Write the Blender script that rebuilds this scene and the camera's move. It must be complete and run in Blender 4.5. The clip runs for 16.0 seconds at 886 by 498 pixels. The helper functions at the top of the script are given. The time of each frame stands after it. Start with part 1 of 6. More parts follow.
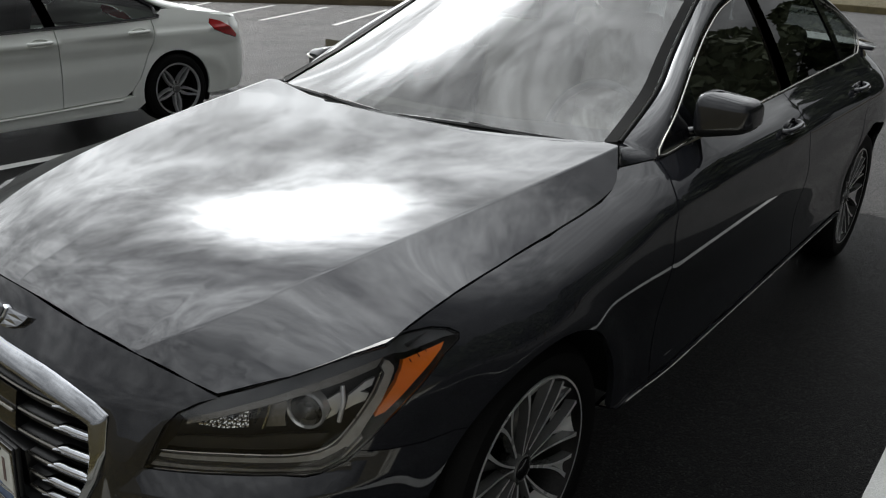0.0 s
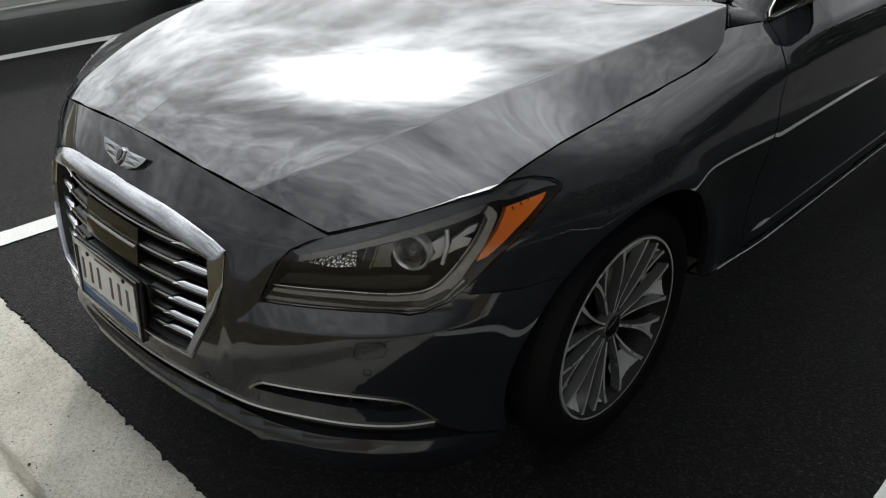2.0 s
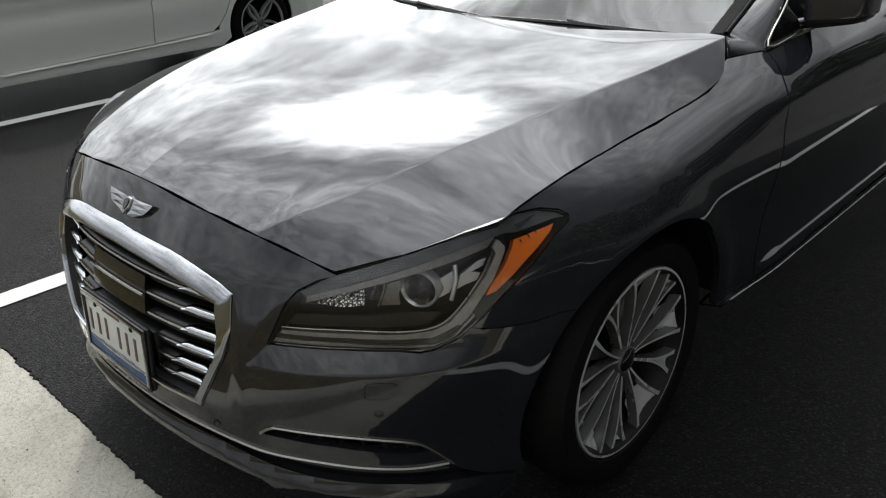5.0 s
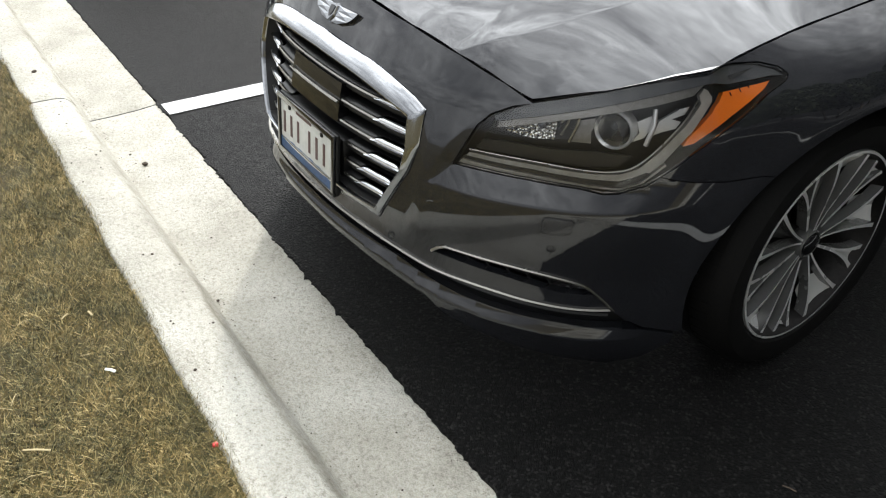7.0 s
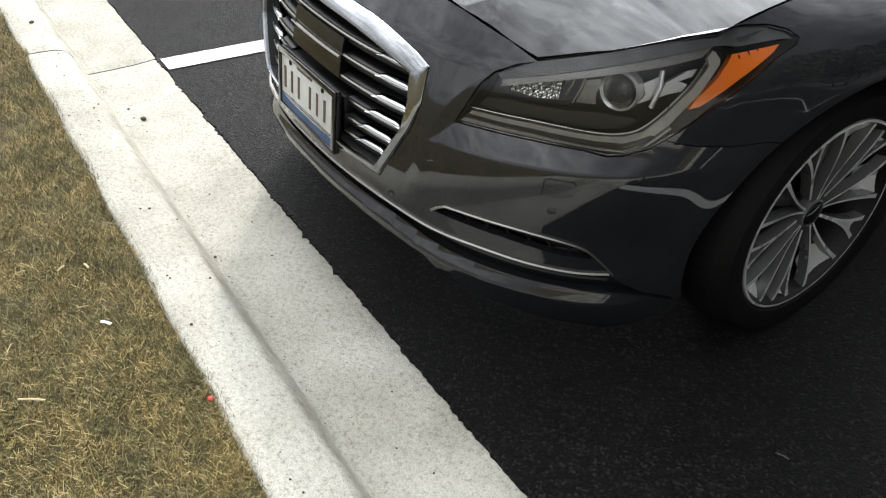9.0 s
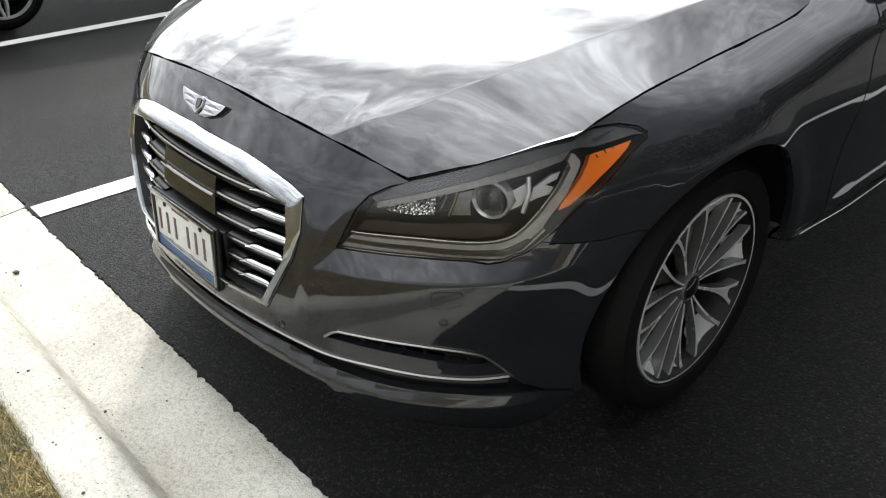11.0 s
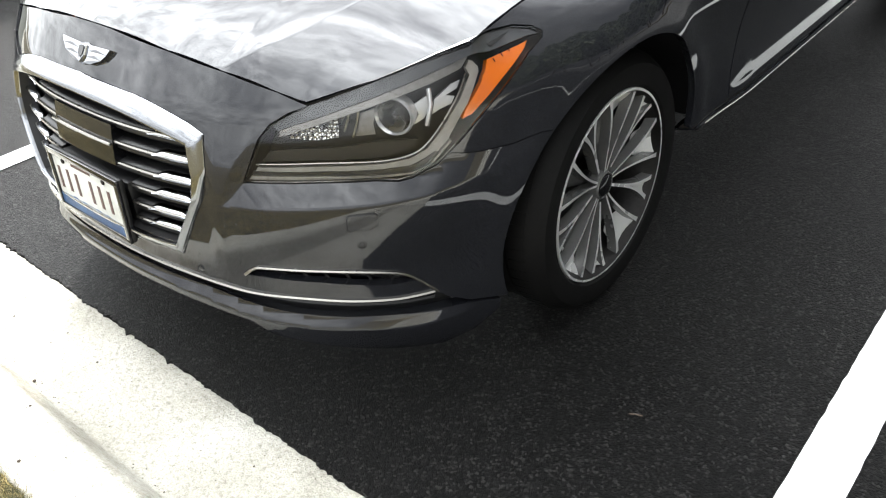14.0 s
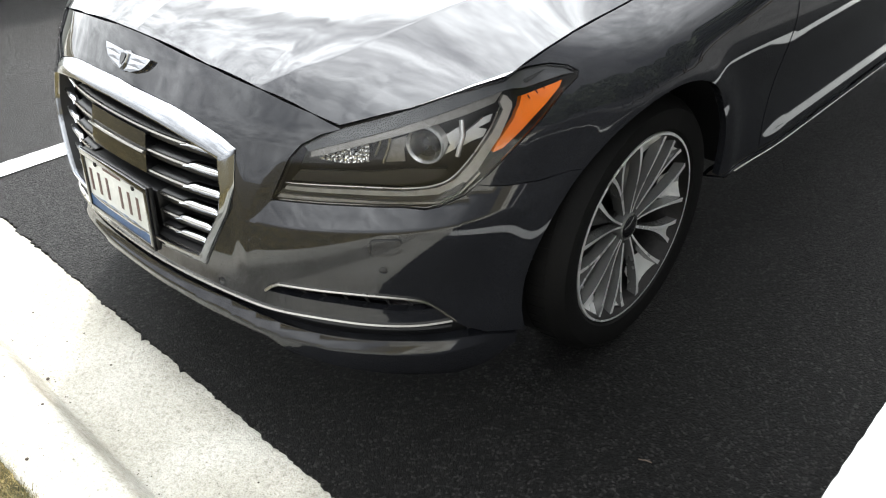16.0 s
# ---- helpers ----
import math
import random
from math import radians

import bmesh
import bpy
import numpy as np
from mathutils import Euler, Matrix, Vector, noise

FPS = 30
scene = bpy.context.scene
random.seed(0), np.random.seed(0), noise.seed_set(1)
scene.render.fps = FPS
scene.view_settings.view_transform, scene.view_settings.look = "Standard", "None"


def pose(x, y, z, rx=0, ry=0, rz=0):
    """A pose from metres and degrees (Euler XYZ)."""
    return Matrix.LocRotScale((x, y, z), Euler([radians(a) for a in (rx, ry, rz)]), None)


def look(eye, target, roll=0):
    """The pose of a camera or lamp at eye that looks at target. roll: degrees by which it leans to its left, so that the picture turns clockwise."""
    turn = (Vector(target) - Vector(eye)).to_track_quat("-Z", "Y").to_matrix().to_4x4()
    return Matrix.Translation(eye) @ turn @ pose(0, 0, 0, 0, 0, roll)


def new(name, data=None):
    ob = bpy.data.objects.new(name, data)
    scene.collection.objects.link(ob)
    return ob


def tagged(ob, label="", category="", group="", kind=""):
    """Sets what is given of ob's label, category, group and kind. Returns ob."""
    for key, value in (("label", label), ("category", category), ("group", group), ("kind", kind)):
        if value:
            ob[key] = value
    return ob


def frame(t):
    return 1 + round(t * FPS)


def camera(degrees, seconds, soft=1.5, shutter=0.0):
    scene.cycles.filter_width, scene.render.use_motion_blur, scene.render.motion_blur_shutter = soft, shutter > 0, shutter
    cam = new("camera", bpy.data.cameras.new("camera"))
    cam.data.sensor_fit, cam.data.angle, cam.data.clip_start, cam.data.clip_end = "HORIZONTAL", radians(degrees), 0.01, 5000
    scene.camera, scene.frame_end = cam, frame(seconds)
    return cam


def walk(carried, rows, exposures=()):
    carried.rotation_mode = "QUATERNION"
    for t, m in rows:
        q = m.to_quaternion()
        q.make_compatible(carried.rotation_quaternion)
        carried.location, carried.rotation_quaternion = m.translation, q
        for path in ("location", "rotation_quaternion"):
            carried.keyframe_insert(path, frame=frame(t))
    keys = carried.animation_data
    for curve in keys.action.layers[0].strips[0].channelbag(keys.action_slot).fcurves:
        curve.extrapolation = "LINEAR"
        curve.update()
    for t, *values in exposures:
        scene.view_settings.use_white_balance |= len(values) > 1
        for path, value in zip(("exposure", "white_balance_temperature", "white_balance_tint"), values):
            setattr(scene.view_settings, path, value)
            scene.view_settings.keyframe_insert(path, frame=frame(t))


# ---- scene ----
cam = camera(57.8, 16.0, soft=1.15)
ROWS = [
    (0.0, 1.727, -0.566, 1.574, 38.13, -21.71, 1.46),
    (0.5, 1.728, -0.599, 1.551, 38.41, -22.83, 1.67),
    (1.0, 1.697, -0.639, 1.534, 44.43, -25.80, -0.03),
    (1.5, 1.702, -0.653, 1.507, 44.68, -27.19, 1.13),
    (2.0, 1.712, -0.658, 1.497, 43.28, -29.32, 0.82),
    (2.5, 1.707, -0.645, 1.511, 45.22, -28.02, -1.08),
    (3.0, 1.708, -0.641, 1.513, 46.60, -27.81, -2.14),
    (3.2, 1.700, -0.646, 1.511, 46.74, -28.07, -2.22),
    (5.3, 1.716, -0.662, 1.461, 43.86, -25.56, -1.48),
    (5.5, 1.706, -0.671, 1.463, 44.65, -26.61, -2.02),
    (6.0, 1.719, -0.714, 1.408, 49.05, -31.47, -2.56),
    (6.5, 1.692, -0.739, 1.402, 54.94, -32.59, 0.12),
    (7.0, 1.687, -0.756, 1.383, 55.36, -34.49, 1.66),
    (7.5, 1.688, -0.768, 1.366, 55.75, -35.99, 2.27),
    (8.0, 1.682, -0.778, 1.358, 55.68, -36.48, 3.09),
    (8.5, 1.676, -0.783, 1.349, 56.08, -37.30, 3.87),
    (9.0, 1.686, -0.757, 1.360, 55.10, -36.74, 3.20),
    (9.5, 1.685, -0.721, 1.394, 50.98, -32.32, 2.18),
    (9.7, 1.687, -0.716, 1.397, 50.84, -31.42, 1.49),
    (11.8, 1.677, -0.709, 1.418, 46.23, -30.12, -0.68),
    (12.0, 1.677, -0.704, 1.418, 46.48, -30.13, -0.92),
    (12.5, 1.696, -0.699, 1.405, 45.24, -31.02, -1.34),
    (13.0, 1.708, -0.702, 1.396, 44.20, -32.79, -1.77),
    (13.5, 1.715, -0.701, 1.382, 44.59, -33.95, -3.64),
    (14.0, 1.733, -0.693, 1.372, 42.45, -34.64, -4.29),
    (14.5, 1.730, -0.687, 1.364, 43.11, -35.46, -4.69),
    (15.0, 1.726, -0.694, 1.364, 44.01, -35.51, -4.70),
    (15.5, 1.715, -0.696, 1.386, 44.99, -33.45, -3.42),
    (16.0, 1.719, -0.696, 1.387, 43.71, -33.00, -0.75),
]
EXPOSURES = [(0.0, -1.87), (0.5, -1.52), (1.0, -2.0), (1.5, -1.78), (2.0, -1.62), (3.0, -1.42), (5.5, -1.49), (6.0, -1.09), (6.5, -0.59), (7.0, -0.82), (8.5, -0.85), (9.5, -0.67), (12.0, -0.49), (13.5, 0.0), (14.5, 0.38), (16.0, -0.02)]
walk(cam, [(t, pose(x, y, z, 0, 0, yaw) @ pose(0, 0, 0, 90 + pitch) @ pose(0, 0, 0, 0, 0, roll)) for t, x, y, z, yaw, pitch, roll in ROWS], EXPOSURES)

# ---- world and sun ----
BROAD, TIGHT, VEIL = 68.0, 340.0, 16.0     # brightness of the cloud round the sun, close to it, and overhead
SUN_AZ, SUN_EL = 54.0, 37.0      # degrees to the left of +y, and above the horizon


def world():
    w = bpy.data.worlds.new("world")
    scene.world = w
    w.use_nodes = True
    nt = w.node_tree
    nt.nodes.clear()
    out = nt.nodes.new("ShaderNodeOutputWorld")
    bg = nt.nodes.new("ShaderNodeBackground")
    sky = nt.nodes.new("ShaderNodeTexSky")
    sky.sky_type, sky.sun_disc = "NISHITA", False
    sky.sun_elevation, sky.sun_rotation = radians(SUN_EL), radians(-SUN_AZ)
    sky.dust_density, sky.air_density = 2.5, 1.2
    tc = nt.nodes.new("ShaderNodeTexCoord")
    mp = nt.nodes.new("ShaderNodeMapping")
    mp.inputs["Scale"].default_value = (1.0, 1.0, 1.7)
    L = nt.links.new
    L(tc.outputs["Generated"], mp.inputs["Vector"])

    def node(kind, **kw):
        n = nt.nodes.new(kind)
        for key, value in kw.items():
            n.inputs[key.replace("_", " ")].default_value = value
        return n

    def ranged(source, a, b, c, d):
        n = node("ShaderNodeMapRange", From_Min=a, From_Max=b, To_Min=c, To_Max=d)
        L(source, n.inputs["Value"])
        return n.outputs["Result"]

    def maths(op, a, b):
        n = nt.nodes.new("ShaderNodeMath")
        n.operation = op
        for k, v in enumerate((a, b)):
            if isinstance(v, float):
                n.inputs[k].default_value = v
            else:
                L(v, n.inputs[k])
        return n.outputs[0]

    n1 = node("ShaderNodeTexNoise", Scale=3.0, Detail=9.0, Roughness=0.58, Distortion=0.25)
    n2 = node("ShaderNodeTexNoise", Scale=13.0, Detail=7.0, Roughness=0.62, Distortion=0.3)
    for n in (n1, n2):
        L(mp.outputs["Vector"], n.inputs["Vector"])
    lumps = maths("MULTIPLY", ranged(n1.outputs["Fac"], 0.36, 0.64, 0.66, 1.36), ranged(n2.outputs["Fac"], 0.34, 0.66, 0.70, 1.28))
    # thin cloud that glows round the veiled sun
    dot = nt.nodes.new("ShaderNodeVectorMath")
    dot.operation = "DOT_PRODUCT"
    az, el = radians(SUN_AZ), radians(SUN_EL)
    dot.inputs[1].default_value = (-math.sin(az) * math.cos(el), math.cos(az) * math.cos(el), math.sin(el))
    L(tc.outputs["Generated"], dot.inputs[0])
    broad = maths("POWER", ranged(dot.outputs["Value"], 0.1, 1.0, 0.0, 1.0), 2.2)
    tight = maths("POWER", ranged(dot.outputs["Value"], 0.968, 1.0, 0.0, 1.0), 2.2)
    # the cloud is palest overhead; added dimming towards +x +y darkens the flank
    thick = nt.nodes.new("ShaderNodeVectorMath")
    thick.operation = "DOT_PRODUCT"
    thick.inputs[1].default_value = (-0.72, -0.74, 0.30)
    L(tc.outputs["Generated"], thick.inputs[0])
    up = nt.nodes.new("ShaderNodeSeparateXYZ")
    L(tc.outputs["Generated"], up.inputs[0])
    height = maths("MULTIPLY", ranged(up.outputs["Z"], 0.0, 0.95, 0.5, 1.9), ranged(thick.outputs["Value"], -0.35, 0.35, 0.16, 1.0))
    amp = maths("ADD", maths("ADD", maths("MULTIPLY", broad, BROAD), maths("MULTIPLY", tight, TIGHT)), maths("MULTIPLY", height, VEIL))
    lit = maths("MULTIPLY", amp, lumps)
    cloud = nt.nodes.new("ShaderNodeMix")
    cloud.data_type, cloud.blend_type = "RGBA", "MULTIPLY"
    cloud.inputs[0].default_value = 1.0
    cloud.inputs[6].default_value = (0.95, 0.98, 1.0, 1.0)
    L(lit, cloud.inputs[7])
    mix = nt.nodes.new("ShaderNodeMix")
    mix.data_type = "RGBA"
    L(ranged(n1.outputs["Fac"], 0.30, 0.48, 0.8, 1.0), mix.inputs[0])
    L(sky.outputs["Color"], mix.inputs[6])
    L(cloud.outputs[2], mix.inputs[7])
    L(mix.outputs[2], bg.inputs["Color"])
    bg.inputs["Strength"].default_value = 0.12
    L(bg.outputs[0], out.inputs["Surface"])


world()
sun = new("sun", bpy.data.lights.new("sun", "SUN"))
sun.data.energy, sun.data.angle, sun.data.color = 3.4, radians(1.4), (1.0, 0.95, 0.87)
_az, _el = radians(SUN_AZ), radians(SUN_EL)
sun.matrix_world = look((-20 * math.sin(_az) * math.cos(_el), 20 * math.cos(_az) * math.cos(_el), 20 * math.sin(_el)), (0, 0, 0))


# ---- materials ----
def mat(name, color, rough=0.5, metal=0.0, coat=0.0, spec=0.5, emit=None):
    m = bpy.data.materials.new(name)
    m.use_nodes = True
    b = m.node_tree.nodes["Principled BSDF"]
    b.inputs["Base Color"].default_value = (*color, 1)
    b.inputs["Roughness"].default_value, b.inputs["Metallic"].default_value = rough, metal
    b.inputs["Coat Weight"].default_value, b.inputs["Coat Roughness"].default_value = coat, 0.03
    b.inputs["Specular IOR Level"].default_value = spec
    return m


def vary(m, colors, scale=8.0, fine=60.0, bump=0.0, bump_scale=None, rough=None, detail=6.0, stretch=(1, 1, 1), distance=0.01):
    """Colour in two scales of noise between the given colours, relief from a fine noise, and wear in the gloss."""
    nt = m.node_tree
    b = nt.nodes["Principled BSDF"]
    L = nt.links.new
    tc = nt.nodes.new("ShaderNodeTexCoord")
    mp = nt.nodes.new("ShaderNodeMapping")
    mp.inputs["Scale"].default_value = stretch
    L(tc.outputs["Object"], mp.inputs["Vector"])
    a = nt.nodes.new("ShaderNodeTexNoise")
    a.inputs["Scale"].default_value, a.inputs["Detail"].default_value = scale, detail
    f = nt.nodes.new("ShaderNodeTexNoise")
    f.inputs["Scale"].default_value, f.inputs["Detail"].default_value = fine, 3.0
    L(mp.outputs["Vector"], a.inputs["Vector"])
    L(mp.outputs["Vector"], f.inputs["Vector"])
    mx = nt.nodes.new("ShaderNodeMath")
    mx.operation = "MULTIPLY_ADD"
    mx.inputs[1].default_value = 0.55
    sc = nt.nodes.new("ShaderNodeMath")
    sc.operation = "MULTIPLY"
    sc.inputs[1].default_value = 0.45
    L(a.outputs["Fac"], sc.inputs[0])
    L(f.outputs["Fac"], mx.inputs[0])
    L(sc.outputs[0], mx.inputs[2])
    r = nt.nodes.new("ShaderNodeValToRGB")
    e = r.color_ramp.elements
    e[0].position, e[-1].position = 0.32, 0.68
    e[0].color, e[-1].color = (*colors[0], 1), (*colors[-1], 1)
    for i, c in enumerate(colors[1:-1]):
        e.new(0.32 + 0.36 * (i + 1) / (len(colors) - 1)).color = (*c, 1)
    L(mx.outputs[0], r.inputs["Fac"])
    L(r.outputs["Color"], b.inputs["Base Color"])
    if bump:
        n = nt.nodes.new("ShaderNodeTexNoise")
        n.inputs["Scale"].default_value, n.inputs["Detail"].default_value = bump_scale or fine, 4.0
        L(mp.outputs["Vector"], n.inputs["Vector"])
        bp = nt.nodes.new("ShaderNodeBump")
        bp.inputs["Strength"].default_value, bp.inputs["Distance"].default_value = bump, distance
        L(n.outputs["Fac"], bp.inputs["Height"])
        L(bp.outputs["Normal"], b.inputs["Normal"])
    if rough:
        mr = nt.nodes.new("ShaderNodeMapRange")
        mr.inputs["To Min"].default_value, mr.inputs["To Max"].default_value = rough
        L(a.outputs["Fac"], mr.inputs["Value"])
        L(mr.outputs["Result"], b.inputs["Roughness"])
    return m


def glass(name, tint=(1, 1, 1), gloss=1.0, ior=1.5):
    m = bpy.data.materials.new(name)
    m.use_nodes = True
    nt = m.node_tree
    nt.nodes.clear()
    L = nt.links.new
    out = nt.nodes.new("ShaderNodeOutputMaterial")
    tr = nt.nodes.new("ShaderNodeBsdfTransparent")
    tr.inputs["Color"].default_value = (*tint, 1)
    gl = nt.nodes.new("ShaderNodeBsdfGlossy")
    gl.inputs["Roughness"].default_value = 0.01
    fr = nt.nodes.new("ShaderNodeFresnel")
    fr.inputs["IOR"].default_value = ior
    mu = nt.nodes.new("ShaderNodeMath")
    mu.operation = "MULTIPLY"
    mu.inputs[1].default_value = gloss
    mx = nt.nodes.new("ShaderNodeMixShader")
    L(fr.outputs[0], mu.inputs[0])
    L(mu.outputs[0], mx.inputs[0])
    L(tr.outputs[0], mx.inputs[1])
    L(gl.outputs[0], mx.inputs[2])
    L(mx.outputs[0], out.inputs["Surface"])
    return m


def stone(name, tones):
    """Coarse asphalt: dark binder with paler chips, each standing a little proud."""
    m = mat(name, (0.03, 0.03, 0.03), 0.5, spec=0.17)
    nt = m.node_tree
    L = nt.links.new
    b = nt.nodes["Principled BSDF"]
    tc = nt.nodes.new("ShaderNodeTexCoord")
    cells = []
    for scale in (175.0, 400.0):
        v = nt.nodes.new("ShaderNodeTexVoronoi")
        v.inputs["Scale"].default_value = scale
        L(tc.outputs["Object"], v.inputs["Vector"])
        cells.append(v)
    big = nt.nodes.new("ShaderNodeTexNoise")
    big.inputs["Scale"].default_value, big.inputs["Detail"].default_value = 1.4, 6.0
    L(tc.outputs["Object"], big.inputs["Vector"])
    sep = nt.nodes.new("ShaderNodeSeparateColor")
    L(cells[0].outputs["Color"], sep.inputs["Color"])
    ramp = nt.nodes.new("ShaderNodeValToRGB")
    e = ramp.color_ramp.elements
    e[0].position, e[1].position = 0.0, 1.0
    e.new(0.55), e.new(0.85)
    for k, c in enumerate(tones):
        e[k].color = (c, c * 0.96, c * 0.93, 1)
    L(sep.outputs["Red"], ramp.inputs["Fac"])
    tone = nt.nodes.new("ShaderNodeMapRange")
    tone.inputs["From Min"].default_value, tone.inputs["From Max"].default_value = 0.3, 0.7
    tone.inputs["To Min"].default_value, tone.inputs["To Max"].default_value = 0.75, 1.2
    L(big.outputs["Fac"], tone.inputs["Value"])
    mx = nt.nodes.new("ShaderNodeMix")
    mx.data_type, mx.blend_type = "RGBA", "MULTIPLY"
    mx.inputs[0].default_value = 1.0
    L(ramp.outputs["Color"], mx.inputs[6])
    L(tone.outputs["Result"], mx.inputs[7])
    L(mx.outputs[2], b.inputs["Base Color"])
    add = nt.nodes.new("ShaderNodeMath")
    add.operation = "ADD"
    L(cells[0].outputs["Distance"], add.inputs[0])
    L(cells[1].outputs["Distance"], add.inputs[1])
    bp = nt.nodes.new("ShaderNodeBump")
    bp.invert = True
    bp.inputs["Strength"].default_value, bp.inputs["Distance"].default_value = 1.0, 0.011
    L(add.outputs[0], bp.inputs["Height"])
    L(bp.outputs["Normal"], b.inputs["Normal"])
    return m


def cast(name):
    """Broom-finished concrete: cream paste with sand grain, open pits, and brown dirt washed along the kerb's foot."""
    m = mat(name, (0.42, 0.40, 0.34), 0.9, spec=0.3)
    nt = m.node_tree
    L = nt.links.new
    b = nt.nodes["Principled BSDF"]
    tc = nt.nodes.new("ShaderNodeTexCoord")

    def noise_at(scale, detail, rough=0.6):
        n = nt.nodes.new("ShaderNodeTexNoise")
        n.inputs["Scale"].default_value, n.inputs["Detail"].default_value, n.inputs["Roughness"].default_value = scale, detail, rough
        L(tc.outputs["Object"], n.inputs["Vector"])
        return n.outputs["Fac"]

    def ramp(source, stops):
        r = nt.nodes.new("ShaderNodeValToRGB")
        e = r.color_ramp.elements
        e[0].position, e[0].color = stops[0][0], (*stops[0][1], 1)
        e[1].position, e[1].color = stops[-1][0], (*stops[-1][1], 1)
        for q, c in stops[1:-1]:
            e.new(q).color = (*c, 1)
        L(source, r.inputs["Fac"])
        return r.outputs["Color"]

    def mixed(kind, fac, a, c):
        n = nt.nodes.new("ShaderNodeMix")
        n.data_type, n.blend_type = "RGBA", kind
        for k, v in ((0, fac), (6, a), (7, c)):
            if isinstance(v, (float, tuple)):
                n.inputs[k].default_value = v
            else:
                L(v, n.inputs[k])
        return n.outputs[2]
    broad, sand, fine = noise_at(3.2, 5.0), noise_at(85.0, 4.0, 0.7), noise_at(260.0, 2.0)
    col = ramp(broad, [(0.32, (0.36, 0.345, 0.30)), (0.5, (0.45, 0.435, 0.385)), (0.68, (0.53, 0.52, 0.47))])
    col = mixed("MULTIPLY", 1.0, col, ramp(sand, [(0.30, (0.62, 0.60, 0.56)), (0.46, (0.94, 0.94, 0.93)), (0.70, (1.12, 1.12, 1.10))]))
    col = mixed("MULTIPLY", 1.0, col, ramp(fine, [(0.30, (0.78, 0.77, 0.74)), (0.55, (1.0, 1.0, 1.0)), (0.8, (1.12, 1.12, 1.12))]))
    pits = nt.nodes.new("ShaderNodeTexVoronoi")
    pits.inputs["Scale"].default_value = 55.0
    L(tc.outputs["Object"], pits.inputs["Vector"])
    pit = ramp(pits.outputs["Distance"], [(0.07, (0.30, 0.27, 0.23)), (0.14, (1.0, 1.0, 1.0))])
    some = ramp(noise_at(21.0, 2.0), [(0.50, (0.0, 0.0, 0.0)), (0.58, (1.0, 1.0, 1.0))])
    col = mixed("MULTIPLY", some, col, pit)
    # dirt line at the foot
    pos = nt.nodes.new("ShaderNodeSeparateXYZ")
    L(tc.outputs["Object"], pos.inputs[0])
    off = nt.nodes.new("ShaderNodeMath")
    off.operation = "MULTIPLY_ADD"
    off.inputs[1].default_value, off.inputs[2].default_value = 0.07, -0.035
    L(noise_at(3.0, 6.0), off.inputs[0])
    ya = nt.nodes.new("ShaderNodeMath")
    ya.operation = "ADD"
    L(pos.outputs["Y"], ya.inputs[0])
    L(off.outputs[0], ya.inputs[1])
    line = nt.nodes.new("ShaderNodeMath")
    line.operation = "ADD"
    line.inputs[1].default_value = 0.812
    L(ya.outputs[0], line.inputs[0])
    dirt = ramp(line.outputs[0], [(0.470, (0.0, 0.0, 0.0)), (0.488, (0.75, 0.75, 0.75)), (0.497, (0.35, 0.35, 0.35)), (0.56, (0.0, 0.0, 0.0))])
    patch = mixed("MULTIPLY", 1.0, dirt, ramp(noise_at(9.0, 5.0, 0.7), [(0.40, (0.05, 0.05, 0.05)), (0.62, (1.0, 1.0, 1.0))]))
    col = mixed("MIX", patch, col, (0.19, 0.165, 0.12, 1.0))
    L(col, b.inputs["Base Color"])
    h = nt.nodes.new("ShaderNodeMath")
    h.operation = "MULTIPLY_ADD"
    h.inputs[1].default_value = 0.6
    L(fine, h.inputs[0])
    L(sand, h.inputs[2])
    bp = nt.nodes.new("ShaderNodeBump")
    bp.inputs["Strength"].default_value, bp.inputs["Distance"].default_value = 1.0, 0.006
    L(h.outputs[0], bp.inputs["Height"])
    L(bp.outputs["Normal"], b.inputs["Normal"])
    return m


def paint(name, a, b, rough=0.3, metal=0.75):
    """Metallic car paint with fine flake under a clear coat."""
    m = mat(name, a, rough, metal, 1.0, 0.0)
    m.node_tree.nodes["Principled BSDF"].inputs["Coat IOR"].default_value = 1.66
    m.node_tree.nodes["Principled BSDF"].inputs["Specular Tint"].default_value = (0.03, 0.03, 0.032, 1)
    vary(m, (a, b), 3.0, 900.0)
    return m


PAINT = paint("graphite_paint", (0.018, 0.0188, 0.0225), (0.025, 0.0262, 0.031), 0.34, 0.35)
WHITE = paint("white_paint", (0.78, 0.80, 0.76), (0.84, 0.86, 0.82), 0.35, 0.0)
CHROME = vary(mat("chrome", (0.45, 0.46, 0.48), 0.12, 1.0), ((0.33, 0.34, 0.36), (0.40, 0.41, 0.43)), 5, 120, rough=(0.07, 0.16))
SATIN = vary(mat("satin_chrome", (0.62, 0.60, 0.57), 0.28, 1.0), ((0.40, 0.385, 0.35), (0.48, 0.465, 0.43)), 9, 200, rough=(0.2, 0.34))
BLACK = vary(mat("black_plastic", (0.012, 0.012, 0.013), 0.45), ((0.004, 0.004, 0.0045), (0.009, 0.009, 0.0095)), 12, 300, 0.15, 400, (0.38, 0.55), distance=0.001)
GLOSSBLACK = mat("gloss_black", (0.006, 0.006, 0.007), 0.08, 0.0, 0.6)
RUBBER = vary(mat("rubber", (0.004, 0.004, 0.004), 0.75, spec=0.12), ((0.003, 0.003, 0.003), (0.006, 0.0058, 0.0056)), 10, 150, 0.25, 220, (0.55, 0.8), distance=0.002)
GLASS = glass("clear_glass", (0.50, 0.55, 0.52), 1.9)
TINT = glass("tinted_glass", (0.34, 0.38, 0.36), 1.5)
